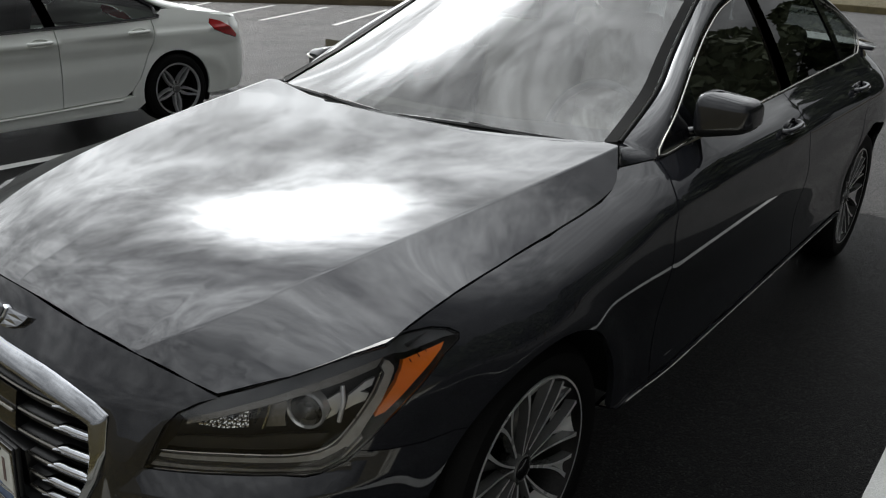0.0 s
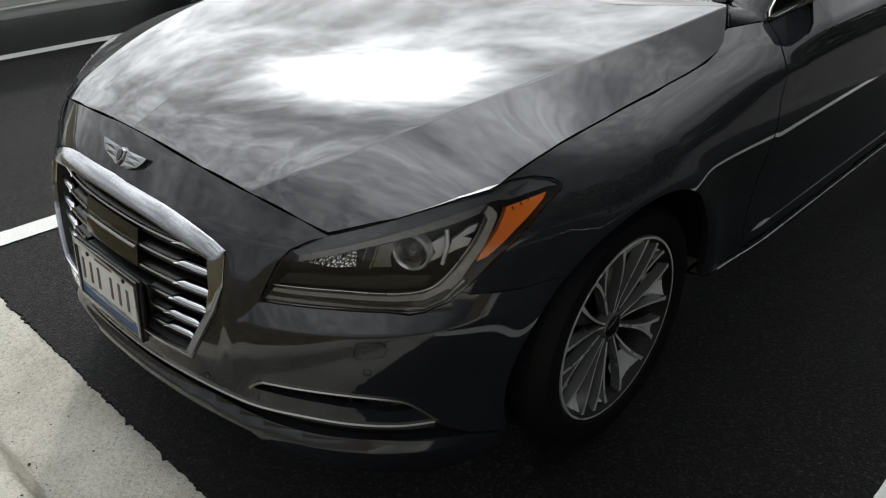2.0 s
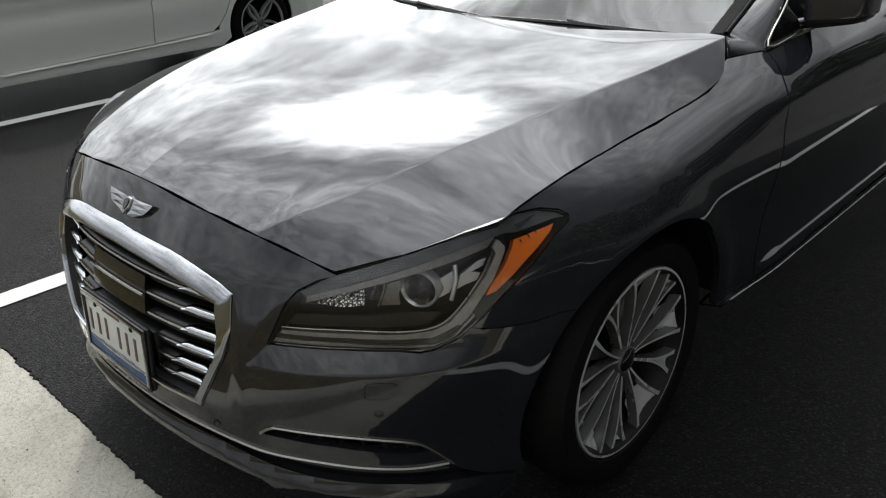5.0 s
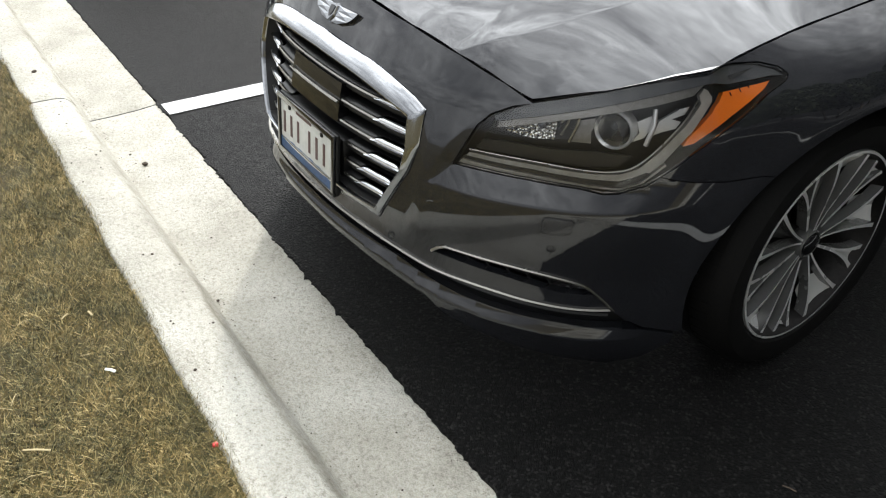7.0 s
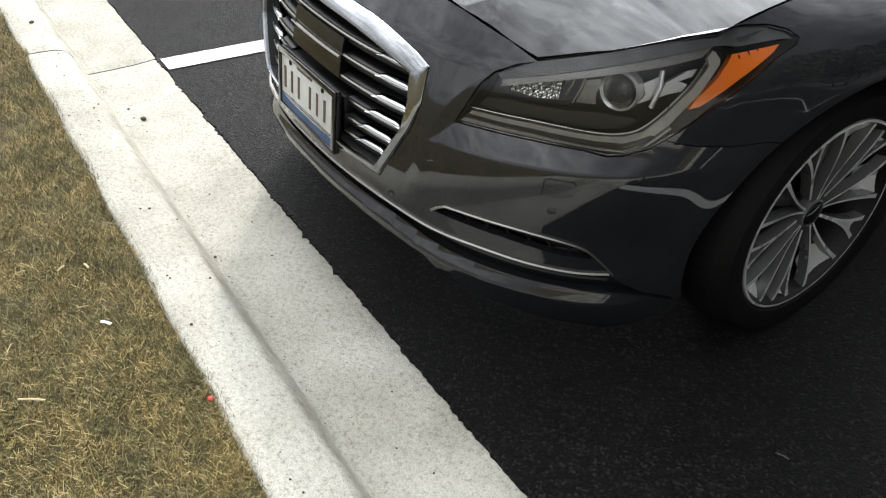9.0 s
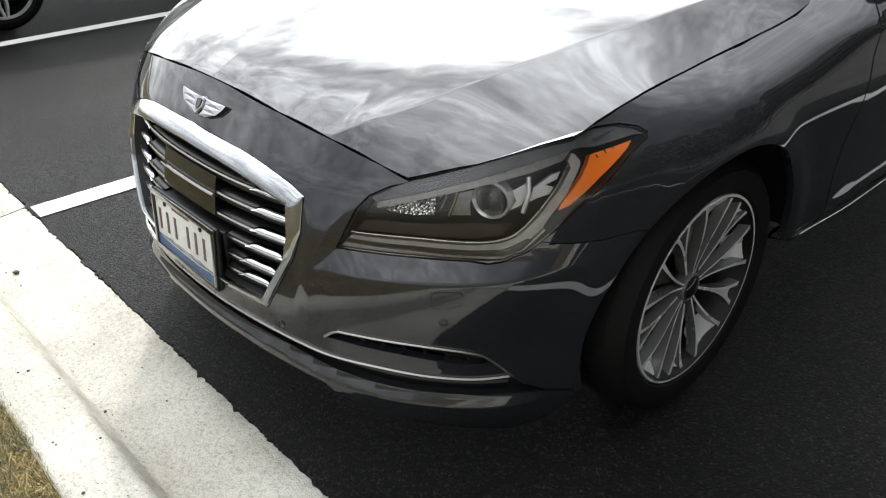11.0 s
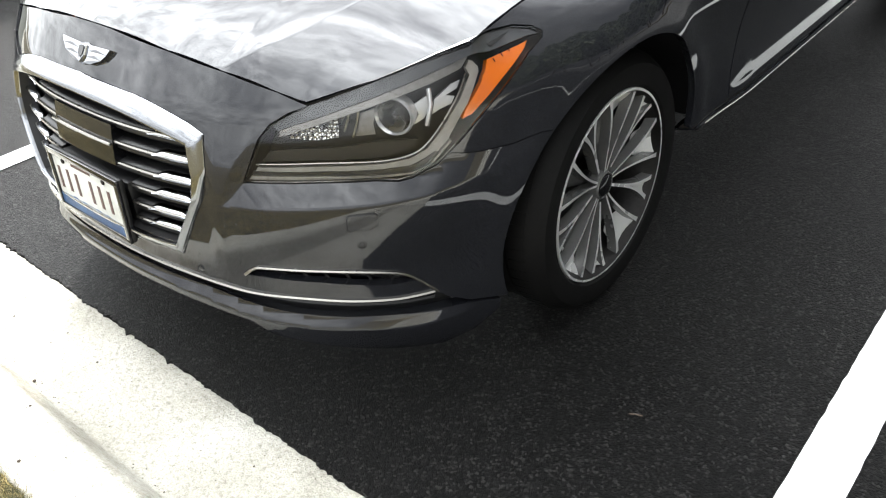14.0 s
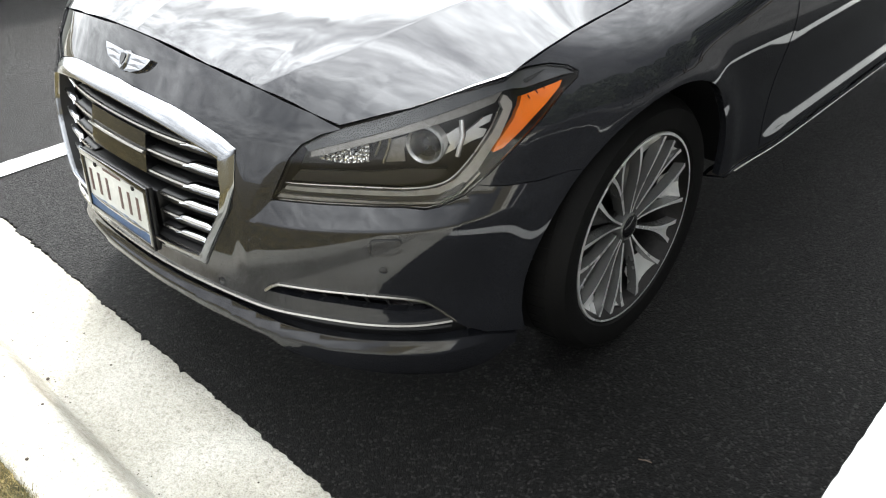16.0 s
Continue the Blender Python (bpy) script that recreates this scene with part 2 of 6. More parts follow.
LAMPGLASS = glass("lamp_cover", (0.92, 0.92, 0.92), 1.25)
AMBER = mat("amber_plastic", (0.95, 0.22, 0.02), 0.18, 0.0, 0.5)
RED = mat("red_plastic", (0.42, 0.015, 0.015), 0.12, 0.0, 0.6)
SMOKE = vary(mat("smoked_chrome", (0.3, 0.29, 0.27), 0.28, 0.7), ((0.22, 0.21, 0.195), (0.36, 0.35, 0.33)), 8, 90, rough=(0.2, 0.4))
DIFFUSE = vary(mat("frosted_light_guide", (0.32, 0.31, 0.27), 0.18), ((0.30, 0.29, 0.26), (0.40, 0.39, 0.355)), 9, 60, 0.2, 260, distance=0.001)
ALLOY = vary(mat("grey_alloy", (0.2, 0.2, 0.2), 0.26, 0.6), ((0.16, 0.16, 0.158), (0.22, 0.22, 0.215)), 10, 260, rough=(0.18, 0.32))
BRIGHT = vary(mat("machined_alloy", (0.74, 0.74, 0.73), 0.3, 0.55), ((0.70, 0.70, 0.69), (0.82, 0.82, 0.81)), 12, 400, rough=(0.22, 0.36))
DARKMETAL = vary(mat("brake_iron", (0.05, 0.048, 0.046), 0.5, 0.8), ((0.008, 0.008, 0.008), (0.022, 0.020, 0.019)), 14, 120)
LEATHER = vary(mat("beige_leather", (0.42, 0.37, 0.29), 0.5), ((0.36, 0.31, 0.25), (0.46, 0.41, 0.33)), 6, 180, 0.2, 300, distance=0.001)
ASPHALT = stone("asphalt", (0.002, 0.005, 0.016, 0.050))
OLD_ASPHALT = stone("old_asphalt", (0.05, 0.10, 0.16, 0.26))
CONCRETE = cast("concrete")
LINEPAINT = vary(mat("road_paint", (0.75, 0.75, 0.73), 0.7), ((0.50, 0.50, 0.48), (0.64, 0.64, 0.62)), 3.0, 120.0, 0.6, 190.0, distance=0.008)
SOIL = vary(mat("thatch", (0.10, 0.075, 0.035), 0.95), ((0.045, 0.036, 0.014), (0.08, 0.064, 0.026), (0.12, 0.098, 0.042)), 5.0, 90.0, 0.8, 140.0, distance=0.02)


# ---- mesh helpers ----
def part(name, data, material, parent=None, label=""):
    """Links a bmesh, or (verts, faces), as one mesh object under a thing or a part."""
    me = bpy.data.meshes.new(name)
    if isinstance(data, tuple):
        me.from_pydata([tuple(v) for v in data[0]], [], data[1])
    else:
        data.normal_update()
        data.to_mesh(me)
        data.free()
    me.materials.append(material)
    ob = new(name, me)
    if parent:
        ob.parent = parent
    if label:
        tagged(ob, label)
    return ob


def thing(name, label, category, at=(0, 0, 0), group="", kind=""):
    e = new(name)
    e.empty_display_size = 0.2
    e.location = at
    return tagged(e, label, category, group, kind)


def smooth(ob, angle=0.6):
    me = ob.data
    me.polygons.foreach_set("use_smooth", [True] * len(me.polygons))
    bm = bmesh.new()
    bm.from_mesh(me)
    for e in bm.edges:
        e.smooth = not (len(e.link_faces) == 2 and e.calc_face_angle(0) > angle)
    bm.to_mesh(me)
    bm.free()
    return ob


def pchip(xs, ys):
    """Smooth, shape-keeping curve through the given points, held flat in slope at its ends."""
    xs, ys = np.array(xs, float), np.array(ys, float)
    h, d = np.diff(xs), np.diff(ys) / np.diff(xs)
    m = np.zeros(len(xs))
    m[0], m[-1] = d[0], d[-1]
    for i in range(1, len(xs) - 1):
        if d[i - 1] * d[i] > 0:
            w1, w2 = 2 * h[i] + h[i - 1], h[i] + 2 * h[i - 1]
            m[i] = (w1 + w2) / (w1 / d[i - 1] + w2 / d[i])

    def f(x):
        if x <= xs[0]:
            return ys[0] + m[0] * (x - xs[0])
        if x >= xs[-1]:
            return ys[-1] + m[-1] * (x - xs[-1])
        i = int(np.searchsorted(xs, x, "right")) - 1
        t = (x - xs[i]) / h[i]
        return ((2 * t**3 - 3 * t * t + 1) * ys[i] + (t**3 - 2 * t * t + t) * h[i] * m[i]
                + (-2 * t**3 + 3 * t * t) * ys[i + 1] + (t**3 - t * t) * h[i] * m[i + 1])
    return f


def sstep(a, b, x):
    t = min(max((x - a) / (b - a), 0.0), 1.0)
    return t * t * (3 - 2 * t)


def curve_pts(pts, n=6, closed=False):
    """Catmull-Rom points through pts (any dimension)."""
    p = [np.array(q, float) for q in pts]
    out = []
    k = len(p)
    for i in range(k if closed else k - 1):
        a, b, c, d = (p[(i + j) % k] if closed else p[min(max(i + j, 0), k - 1)] for j in (-1, 0, 1, 2))
        for s in range(n):
            t = s / n
            out.append(0.5 * (2 * b + (c - a) * t + (2 * a - 5 * b + 4 * c - d) * t * t + (3 * b - a - 3 * c + d) * t**3))
    if not closed:
        out.append(p[-1])
    return out


def inside(poly, x, y):
    r = False
    n = len(poly)
    for i in range(n):
        (x1, y1), (x2, y2) = poly[i], poly[i - 1]
        if (y1 > y) != (y2 > y) and x < (x2 - x1) * (y - y1) / (y2 - y1) + x1:
            r = not r
    return r


def area2(poly):
    return sum(poly[i - 1][0] * poly[i][1] - poly[i][0] * poly[i - 1][1] for i in range(len(poly)))


def panel(name, surf, outline, material, parent=None, holes=(), step=0.035, depth=0.012, gap=0.0, off=0.0, label="", flip=False, two_sided=False, lines=()):
    """A sheet cut along an outline, with holes, out of a curved surface surf(u, v), with edges folded inwards by depth.
    lines: creases, along which the mesh is split and refined."""
    from mathutils.geometry import delaunay_2d_cdt
    e = 1e-4

    def frame3(u, v):
        p = np.array(surf(u, v), float)
        pu = (np.array(surf(u + e, v)) - np.array(surf(u - e, v))) / (2 * e)
        pv = (np.array(surf(u, v + e)) - np.array(surf(u, v - e))) / (2 * e)
        n = np.cross(pu, pv)
        n /= max(np.linalg.norm(n), 1e-9)
        return p, -n if flip else n, max(np.linalg.norm(pu), 1e-3), max(np.linalg.norm(pv), 1e-3)

    loops = []
    for k, poly in enumerate([outline, *holes]):
        poly = [tuple(map(float, q)) for q in poly]
        if area2(poly) < 0:
            poly = poly[::-1]
        pts = []
        for i in range(len(poly)):
            a, b = np.array(poly[i]), np.array(poly[(i + 1) % len(poly)])
            _, _, su, sv = frame3(*((a + b) / 2))
            n = max(1, int(round(np.hypot((b - a)[0] * su, (b - a)[1] * sv) / step)))
            pts += [a + (b - a) * j / n for j in range(n)]
        if gap:
            ins = []
            for i in range(len(pts)):
                _, _, su, sv = frame3(*pts[i])
                s = np.array((su, sv))
                t1, t2 = (pts[i] - pts[i - 1]) * s, (pts[(i + 1) % len(pts)] - pts[i]) * s
                nn = np.array((-t1[1], t1[0])) / max(np.hypot(*t1), 1e-9) + np.array((-t2[1], t2[0])) / max(np.hypot(*t2), 1e-9)
                nn /= max(np.hypot(*nn), 0.3)
                ins.append(pts[i] + (1 if k == 0 else -1) * gap * nn / s)
            pts = ins
        loops.append(pts)
    us, vs = [p[0] for p in loops[0]], [p[1] for p in loops[0]]
    _, _, su, sv = frame3((min(us) + max(us)) / 2, (min(vs) + max(vs)) / 2)
    coords, edges, near = [], [], []
    for pts in loops:
        b = len(coords)
        coords += [Vector(p) for p in pts]
        edges += [(b + i, b + (i + 1) % len(pts)) for i in range(len(pts))]
        near += pts
    for poly in lines:
        poly = [np.array(q, float) for q in poly]
        for k in (-0.006, 0.0, 0.006):
            b = len(coords)
            for i, q in enumerate(poly):
                _, _, lu, lv = frame3(*q)
                m = np.array((lu, lv))
                t = (poly[min(i + 1, len(poly) - 1)] - poly[max(i - 1, 0)]) * m
                r = q + k * np.array((-t[1], t[0])) / max(np.hypot(*t), 1e-9) / m
                if inside(loops[0], *r) and not any(inside(h, *r) for h in loops[1:]):
                    if len(coords) > b:
                        edges.append((len(coords) - 1, len(coords)))
                    coords.append(Vector(r))
                    near.append(r)
    near = np.array(near) * (su, sv)
    nu, nv = int((max(us) - min(us)) * su / step) + 2, int((max(vs) - min(vs)) * sv / step) + 2
    for i in range(1, nu):
        for j in range(1, nv):
            u, v = min(us) + (max(us) - min(us)) * i / nu, min(vs) + (max(vs) - min(vs)) * j / nv
            if inside(loops[0], u, v) and not any(inside(h, u, v) for h in loops[1:]) and np.min(np.hypot(*(near - (u * su, v * sv)).T)) > 0.45 * step:
                coords.append(Vector((u, v)))
    vv, ee, ff, *_ = delaunay_2d_cdt(coords, edges, [], 0, 1e-7)
    faces = []
    for f in ff:
        c = sum((vv[i] for i in f), Vector((0, 0))) / len(f)
        if inside(loops[0], *c) and not any(inside(h, *c) for h in loops[1:]):
            faces.append(tuple(f))
    fr = [frame3(v[0], v[1]) for v in vv]
    verts = [p + n * off for p, n, _, _ in fr]
    norms = [n for _, n, _, _ in fr]
    if faces:
        a, b, c = (verts[i] for i in faces[0][:3])
        if np.dot(np.cross(b - a, c - a), norms[faces[0][0]]) < 0:
            faces = [f[::-1] for f in faces]
    count, nfaces = len(verts), len(faces)
    # the folded edge
    ring = {}
    for f in faces:
        for i in range(len(f)):
            ring[(f[i - 1], f[i])] = 1
    rim = [k for k in ring if (k[1], k[0]) not in ring]
    back = {}
    for a, b in rim:
        for i in (a, b):
            if i not in back:
                back[i] = len(verts)
                verts.append(verts[i] - norms[i] * depth)
    skirt = [(b, a, back[a], back[b]) for a, b in rim]
    if two_sided:
        for i in range(count):
            if i not in back:
                back[i] = len(verts)
                verts.append(verts[i] - norms[i] * depth)
        skirt += [tuple(back[i] for i in f[::-1]) for f in faces]
    ob = part(name, (verts, faces + skirt), material, parent, label)
    me = ob.data
    me.polygons.foreach_set("use_smooth", [True] * len(me.polygons))
    ln = []
    for poly in me.polygons:
        for vi in poly.vertices:
            ln.append(tuple(norms[vi]) if poly.index < nfaces else tuple(poly.normal))
    me.normals_split_custom_set(ln)
    return ob


def tube(name, pts, radius, material, parent=None, label="", sides=8, flat=1.0, cap=True):
    """A rod along pts; flat squeezes it in the second direction."""
    p = [Vector(q) for q in pts]
    verts, faces = [], []
    up = Vector((0, 0, 1))
    for i, q in enumerate(p):
        t = (p[min(i + 1, len(p) - 1)] - p[max(i - 1, 0)]).normalized()
        a = t.cross(up)
        a = (a if a.length > 0.05 else t.cross(Vector((0, 1, 0)))).normalized()
        b = a.cross(t)
        r = radius(i / (len(p) - 1)) if callable(radius) else radius
        for k in range(sides):
            w = 2 * math.pi * k / sides
            verts.append(q + a * r * math.cos(w) + b * r * flat * math.sin(w))
    for i in range(len(p) - 1):
        for k in range(sides):
            faces.append((i * sides + k, i * sides + (k + 1) % sides, (i + 1) * sides + (k + 1) % sides, (i + 1) * sides + k))
    if cap:
        faces += [tuple(range(sides))[::-1], tuple(range((len(p) - 1) * sides, len(p) * sides))]
    return smooth(part(name, (verts, faces), material, parent, label), 0.9)


def sheet(name, f, nu, nv, material, parent=None, label="", thick=0.0):
    """A grid surface f(s, t), s and t from 0 to 1, with optional thickness."""
    verts = [f(i / nu, j / nv) for i in range(nu + 1) for j in range(nv + 1)]
    w = nv + 1
    faces = [(i * w + j, (i + 1) * w + j, (i + 1) * w + j + 1, i * w + j + 1) for i in range(nu) for j in range(nv)]
    ob = part(name, (verts, faces), material, parent, label)
    ob.data.polygons.foreach_set("use_smooth", [True] * len(faces))
    if thick:
        md = ob.modifiers.new("thick", "SOLIDIFY")
        md.thickness, md.offset = thick, -1
    return ob


def lathe(name, profile, axis_pose, material, parent=None, label="", n=48, angle=0.5):
    """A profile of (radius, along) turned round the local x axis."""
    verts, faces = [], []
    k = len(profile)
    for i in range(n):
        w = 2 * math.pi * i / n
        for r, x in profile:
            verts.append(axis_pose @ Vector((x, r * math.cos(w), r * math.sin(w))))
    for i in range(n):
        for j in range(k - 1):
            a, b = i * k, (i + 1) % n * k
            faces.append((a + j, a + j + 1, b + j + 1, b + j))
    return smooth(part(name, (verts, faces), material, parent, label), angle)


def box(name, size, at, material, parent=None, label="", bevel=0.0, m=None, seg=2):
    bm = bmesh.new()
    bmesh.ops.create_cube(bm, size=1.0)
    bmesh.ops.scale(bm, vec=size, verts=bm.verts)
    if bevel:
        bmesh.ops.bevel(bm, geom=bm.edges[:], offset=bevel, segments=seg, affect="EDGES", profile=0.5)
    bmesh.ops.transform(bm, matrix=m or Matrix.Translation(at), verts=bm.verts)
    return smooth(part(name, bm, material, parent, label), 0.7)


# ---- ground ----
EDGE, FACE, TOP, LAWN = -0.024, -0.285, -0.335, -0.487   # asphalt edge, kerb foot, kerb shoulder, lawn edge (y)


def ground():
    # one sheet, with an uneven edge along the gutter
    rnd = random.Random(3)
    xs = [-300, -60, -20, -8] + [-6 + 0.008 * i for i in range(1051)] + [4, 10, 60, 300]
    verts, faces = [], []
    for x in xs:
        wob = 0.0 if abs(x) > 7 else 0.009 * noise.noise((x * 9, 0, 0)) + 0.009 * noise.noise((x * 41, 3, 0)) + rnd.uniform(-0.006, 0.006)
        verts += [(x, EDGE + wob, -0.03), (x, EDGE + wob + 0.004, 0.0), (x, 0.3, 0.0), (x, 6, 0.0), (x, 40, 0.0), (x, 700, 0.0)]
    for i in range(len(xs) - 1):
        for j in range(5):
            faces.append((i * 6 + j, (i + 1) * 6 + j, (i + 1) * 6 + j + 1, i * 6 + j + 1))
    g = part("ground", (verts, faces), ASPHALT)
    tagged(g, "dark coarse asphalt of the parking lot, rough at its edge", "asphalt", kind="structure")
    lawn = []
    n = 60
    xs = [-300, -20] + [-8 + 16 * i / n for i in range(n + 1)] + [20, 300]
    ys = [LAWN + 0.01, -0.6, -0.8, -1.2, -2, -4, -12, -60, -400]
    for x in xs:
        for y in ys:
            lawn.append((x, y, 0.088 + 0.012 * noise.noise((x * 2.1, y * 2.1, 5))))
    w = len(ys)
    f = [(i * w + j, i * w + j + 1, (i + 1) * w + j + 1, (i + 1) * w + j) for i in range(len(xs) - 1) for j in range(w - 1)]
    ob = part("lawn", (lawn, f), SOIL)
    ob.data.polygons.foreach_set("use_smooth", [True] * len(f))
    tagged(ob, "dry thatch under dormant winter grass beside the kerb", "lawn", kind="structure")


def kerb():
    # cast concrete gutter and rolled kerb, in bays divided by tooled joints
    prof = [(EDGE + 0.03, -0.03), (EDGE, -0.004), (-0.10, -0.010), (-0.20, -0.013), (-0.272, -0.014), (-0.284, -0.012), (-0.290, -0.004), (-0.305, 0.030),
            (-0.321, 0.062), (-0.338, 0.087), (-0.354, 0.098), (-0.385, 0.104), (-0.475, 0.106), (LAWN, 0.099), (LAWN - 0.002, -0.02)]
    k = thing("kerb", "pale concrete gutter and rolled kerb with tooled joints", "kerb", kind="structure")
    joints = [-40.0, -7.54, -4.50, -1.46, 1.58, 4.62, 40.0]
    for a, b in zip(joints, joints[1:]):
        fine = a > -8 and b < 8
        n = 90 if fine else 2
        verts, faces = [], []
        for i in range(n + 1):
            x = a + 0.004 + (b - a - 0.008) * i / n
            dip = 0.008 if fine and i in (0, n) else 0.0
            for j, (y, z) in enumerate(prof):
                wy = 0.006 * noise.noise((x * 3, j * 0.7, 1)) + 0.003 * noise.noise((x * 14, j, 2)) if fine and j > 1 else 0
                wz = 0.003 * noise.noise((x * 4, j * 1.3, 7)) if fine else 0
                verts.append((x, y + wy * (1 if 4 < j < 13 else 0.4), z + wz - dip))
        w = len(prof)
        faces = [(i * w + j, i * w + j + 1, (i + 1) * w + j + 1, (i + 1) * w + j) for i in range(n) for j in range(w - 1)]
        ob = part("kerb_bay", (verts, faces), CONCRETE, k)
        ob.data.polygons.foreach_set("use_smooth", [True] * len(faces))
    box("joint_fill", (80, 0.46, 0.02), (0, -0.255, -0.035), BLACK, k)


def stripe(x0, y0, x1, y1, width=0.105, seed=0, label="white painted parking stall line, slightly worn at its edges", z=0.004):
    d = Vector((x1 - x0, y1 - y0, 0))
    L, d = d.length, d.normalized()
    s = Vector((-d.y, d.x, 0))
    n = max(4, int(min(L, 9) / 0.03))
    verts, faces = [], []
    for i in range(n + 1):
        a = i / n * L
        for sg in (-1, 1):
            wob = 0.003 * noise.noise((a * 25, sg * 5, seed))
            p = Vector((x0, y0, z)) + d * a + s * sg * (width / 2 + wob)
            verts.append(p)
    faces = [(2 * i, 2 * i + 2, 2 * i + 3, 2 * i + 1) for i in range(n)]
    return tagged(part("stall_line", (verts, faces), LINEPAINT), label, "road marking", "stall lines", "structure")


def aisle():
    """The older, paler pavement of the driving lane, with a broken edge against the new asphalt of the stalls."""
    xs = [-90, -40] + [-16 + 0.05 * i for i in range(560)] + [30, 90]
    verts, faces = [], []
    for x in xs:
        w = 0.0 if abs(x) > 20 else 0.06 * noise.noise((x * 1.3, 1, 0)) + 0.05 * noise.noise((x * 6, 4, 0))
        verts += [(x, 4.75 + w, 0.0005), (x, 4.77 + w, 0.004), (x, 9, 0.004), (x, 20, 0.004), (x, 60, 0.004)]
    faces = [(i * 5 + j, (i + 1) * 5 + j, (i + 1) * 5 + j + 1, i * 5 + j + 1) for i in range(len(xs) - 1) for j in range(4)]
    tagged(part("road", (verts, faces), OLD_ASPHALT), "old weathered grey asphalt of the driving lane", "road", kind="structure")


ground()
aisle()
kerb()
stripe(-1.365, EDGE + 0.012, -1.365, 4.68, 0.112, 1)
stripe(1.565, EDGE + 0.012, 1.565, 4.68, 0.112, 2)
stripe(-3.86, EDGE + 0.012, -3.86, 4.68, 0.105, 3)
stripe(4.4, EDGE + 0.012, 4.4, 4.68, 0.105, 4)


# ---- the dark sedan: body surface ----
YC, PW = 1.0, 2.35
YR, YE = 4.0, 4.98
nose = pchip([0.10, 0.15, 0.25, 0.40, 0.55, 0.66, 0.70, 0.76, 0.83, 0.92], [0.02, 0.0, -0.012, -0.012, 0.0, 0.023, 0.038, 0.073, 0.121, 0.2])
flank = pchip([0.10, 0.15, 0.35, 0.55, 0.70, 0.80, 0.87, 0.93, 0.98, 1.05], [0.90, 0.915, 0.935, 0.95, 0.95, 0.937, 0.916, 0.882, 0.822, 0.75])
seam_x = pchip([0.12, 0.2, 0.3, 0.4, 0.46, 0.62, 0.82, 1.05, 1.3, 1.45], [0.47, 0.585, 0.68, 0.755, 0.79, 0.803, 0.812, 0.815, 0.812, 0.80])
seam_z = pchip([0.12, 0.2, 0.3, 0.4, 0.46, 0.62, 0.82, 1.05, 1.3, 1.45], [0.785, 0.742, 0.776, 0.81, 0.822, 0.862, 0.887, 0.905, 0.932, 0.985])
roll_z = pchip([0.46, 0.62, 0.82, 1.05, 1.3, 1.6, 2.0, 4.0], [0.822, 0.862, 0.887, 0.905, 0.932, 0.965, 0.985, 1.03])
roll_x = pchip([0.46, 0.62, 0.82, 1.05, 1.3, 1.6, 2.0, 4.0], [0.79, 0.803, 0.812, 0.815, 0.814, 0.818, 0.82, 0.82])
ARCH_R, HUB_Z, HUB_F, HUB_R = 0.392, 0.335, 0.863, 3.885


def width_at(y, z):
    w = flank(z)
    if 0.46 < y < 4.0:      # the shoulder rolls in to the bonnet's shut line and, behind it, to the windows
        zs, xs = roll_z(y), roll_x(y)
        t = min(max((z - (zs - 0.14)) / 0.14, 0.0), 1.25)
        c = min(max((YC - y) / (YC - nose(z)), 0), 1)
        pf = max(1 - c**PW, 1e-6) ** (1 / PW)
        w -= max(flank(zs) - xs / pf, 0) * t**2.3 * (1 - sstep(3.4, 4.0, y))
    if y > 1.0:
        f = sstep(1.15, 1.6, y) * (1 - sstep(3.9, 4.6, y))
        w += f * (0.010 * math.exp(-((z - 0.865) / 0.035) ** 2) - 0.018 * math.exp(-((z - 0.53) / 0.10) ** 2) + 0.012 * math.exp(-((z - 0.355) / 0.05) ** 2))
    for hy in (HUB_F, HUB_R):
        r = math.hypot(y - hy, z - HUB_Z)
        if r < 0.62:
            w += 0.008 * math.exp(-((r - ARCH_R) / 0.045) ** 2)
    if 1.0 < y < 1.6:       # drawn in behind the front wheel
        w -= 0.014 * sstep(1.0, 1.14, y) * (1 - sstep(1.16, 1.6, y)) * (1 - sstep(0.60, 0.75, z))
    return w


def shell(u, z):
    """The outer skin: u runs from the nose (0) over the front corner (1) along the flank (u is y) and, past 4, round the tail (5)."""
    s, u = (1, u) if u >= 0 else (-1, -u)
    if u < 1:
        a = u * math.pi / 2
        y0 = nose(z)
        y = YC - (YC - y0) * max(math.cos(a), 0) ** (2 / PW)
        return s * width_at(y, z) * max(math.sin(a), 0) ** (2 / PW), y, z
    if u <= YR:
        return s * width_at(u, z), u, z
    a = min(u - YR, 1) * math.pi / 2
    end = YE - 0.25 * sstep(0.6, 1.05, z) * 0.5 - 0.05 * sstep(0.4, 0.1, z)
    return s * width_at(YR, z) * max(math.cos(a), 0) ** 0.8, YR + (end - YR) * max(math.sin(a), 0) ** 0.8, z


def u_at(y, z):
    if y >= YC:
        return y
    c = min(max((YC - y) / (YC - nose(z)), 0), 1)
    return math.acos(c ** (PW / 2)) / (math.pi / 2)


def arch(hy, z0, z1, rear=False, n=26, r=ARCH_R):
    """Points (u, z) along a wheel arch from the height z0 on its front side to z1 on its rear side."""
    a0, a1 = math.asin((z0 - HUB_Z) / r), math.pi - math.asin((z1 - HUB_Z) / r)
    out = []
    for i in range(n + 1):
        a = a0 + (a1 - a0) * i / n
        back = 0.90 if hy == HUB_F and math.cos(a) < 0 else 1.0
        y, z = hy - r * math.cos(a) * back, HUB_Z + r * math.sin(a)
        out.append((u_at(y, z), z))
    return out


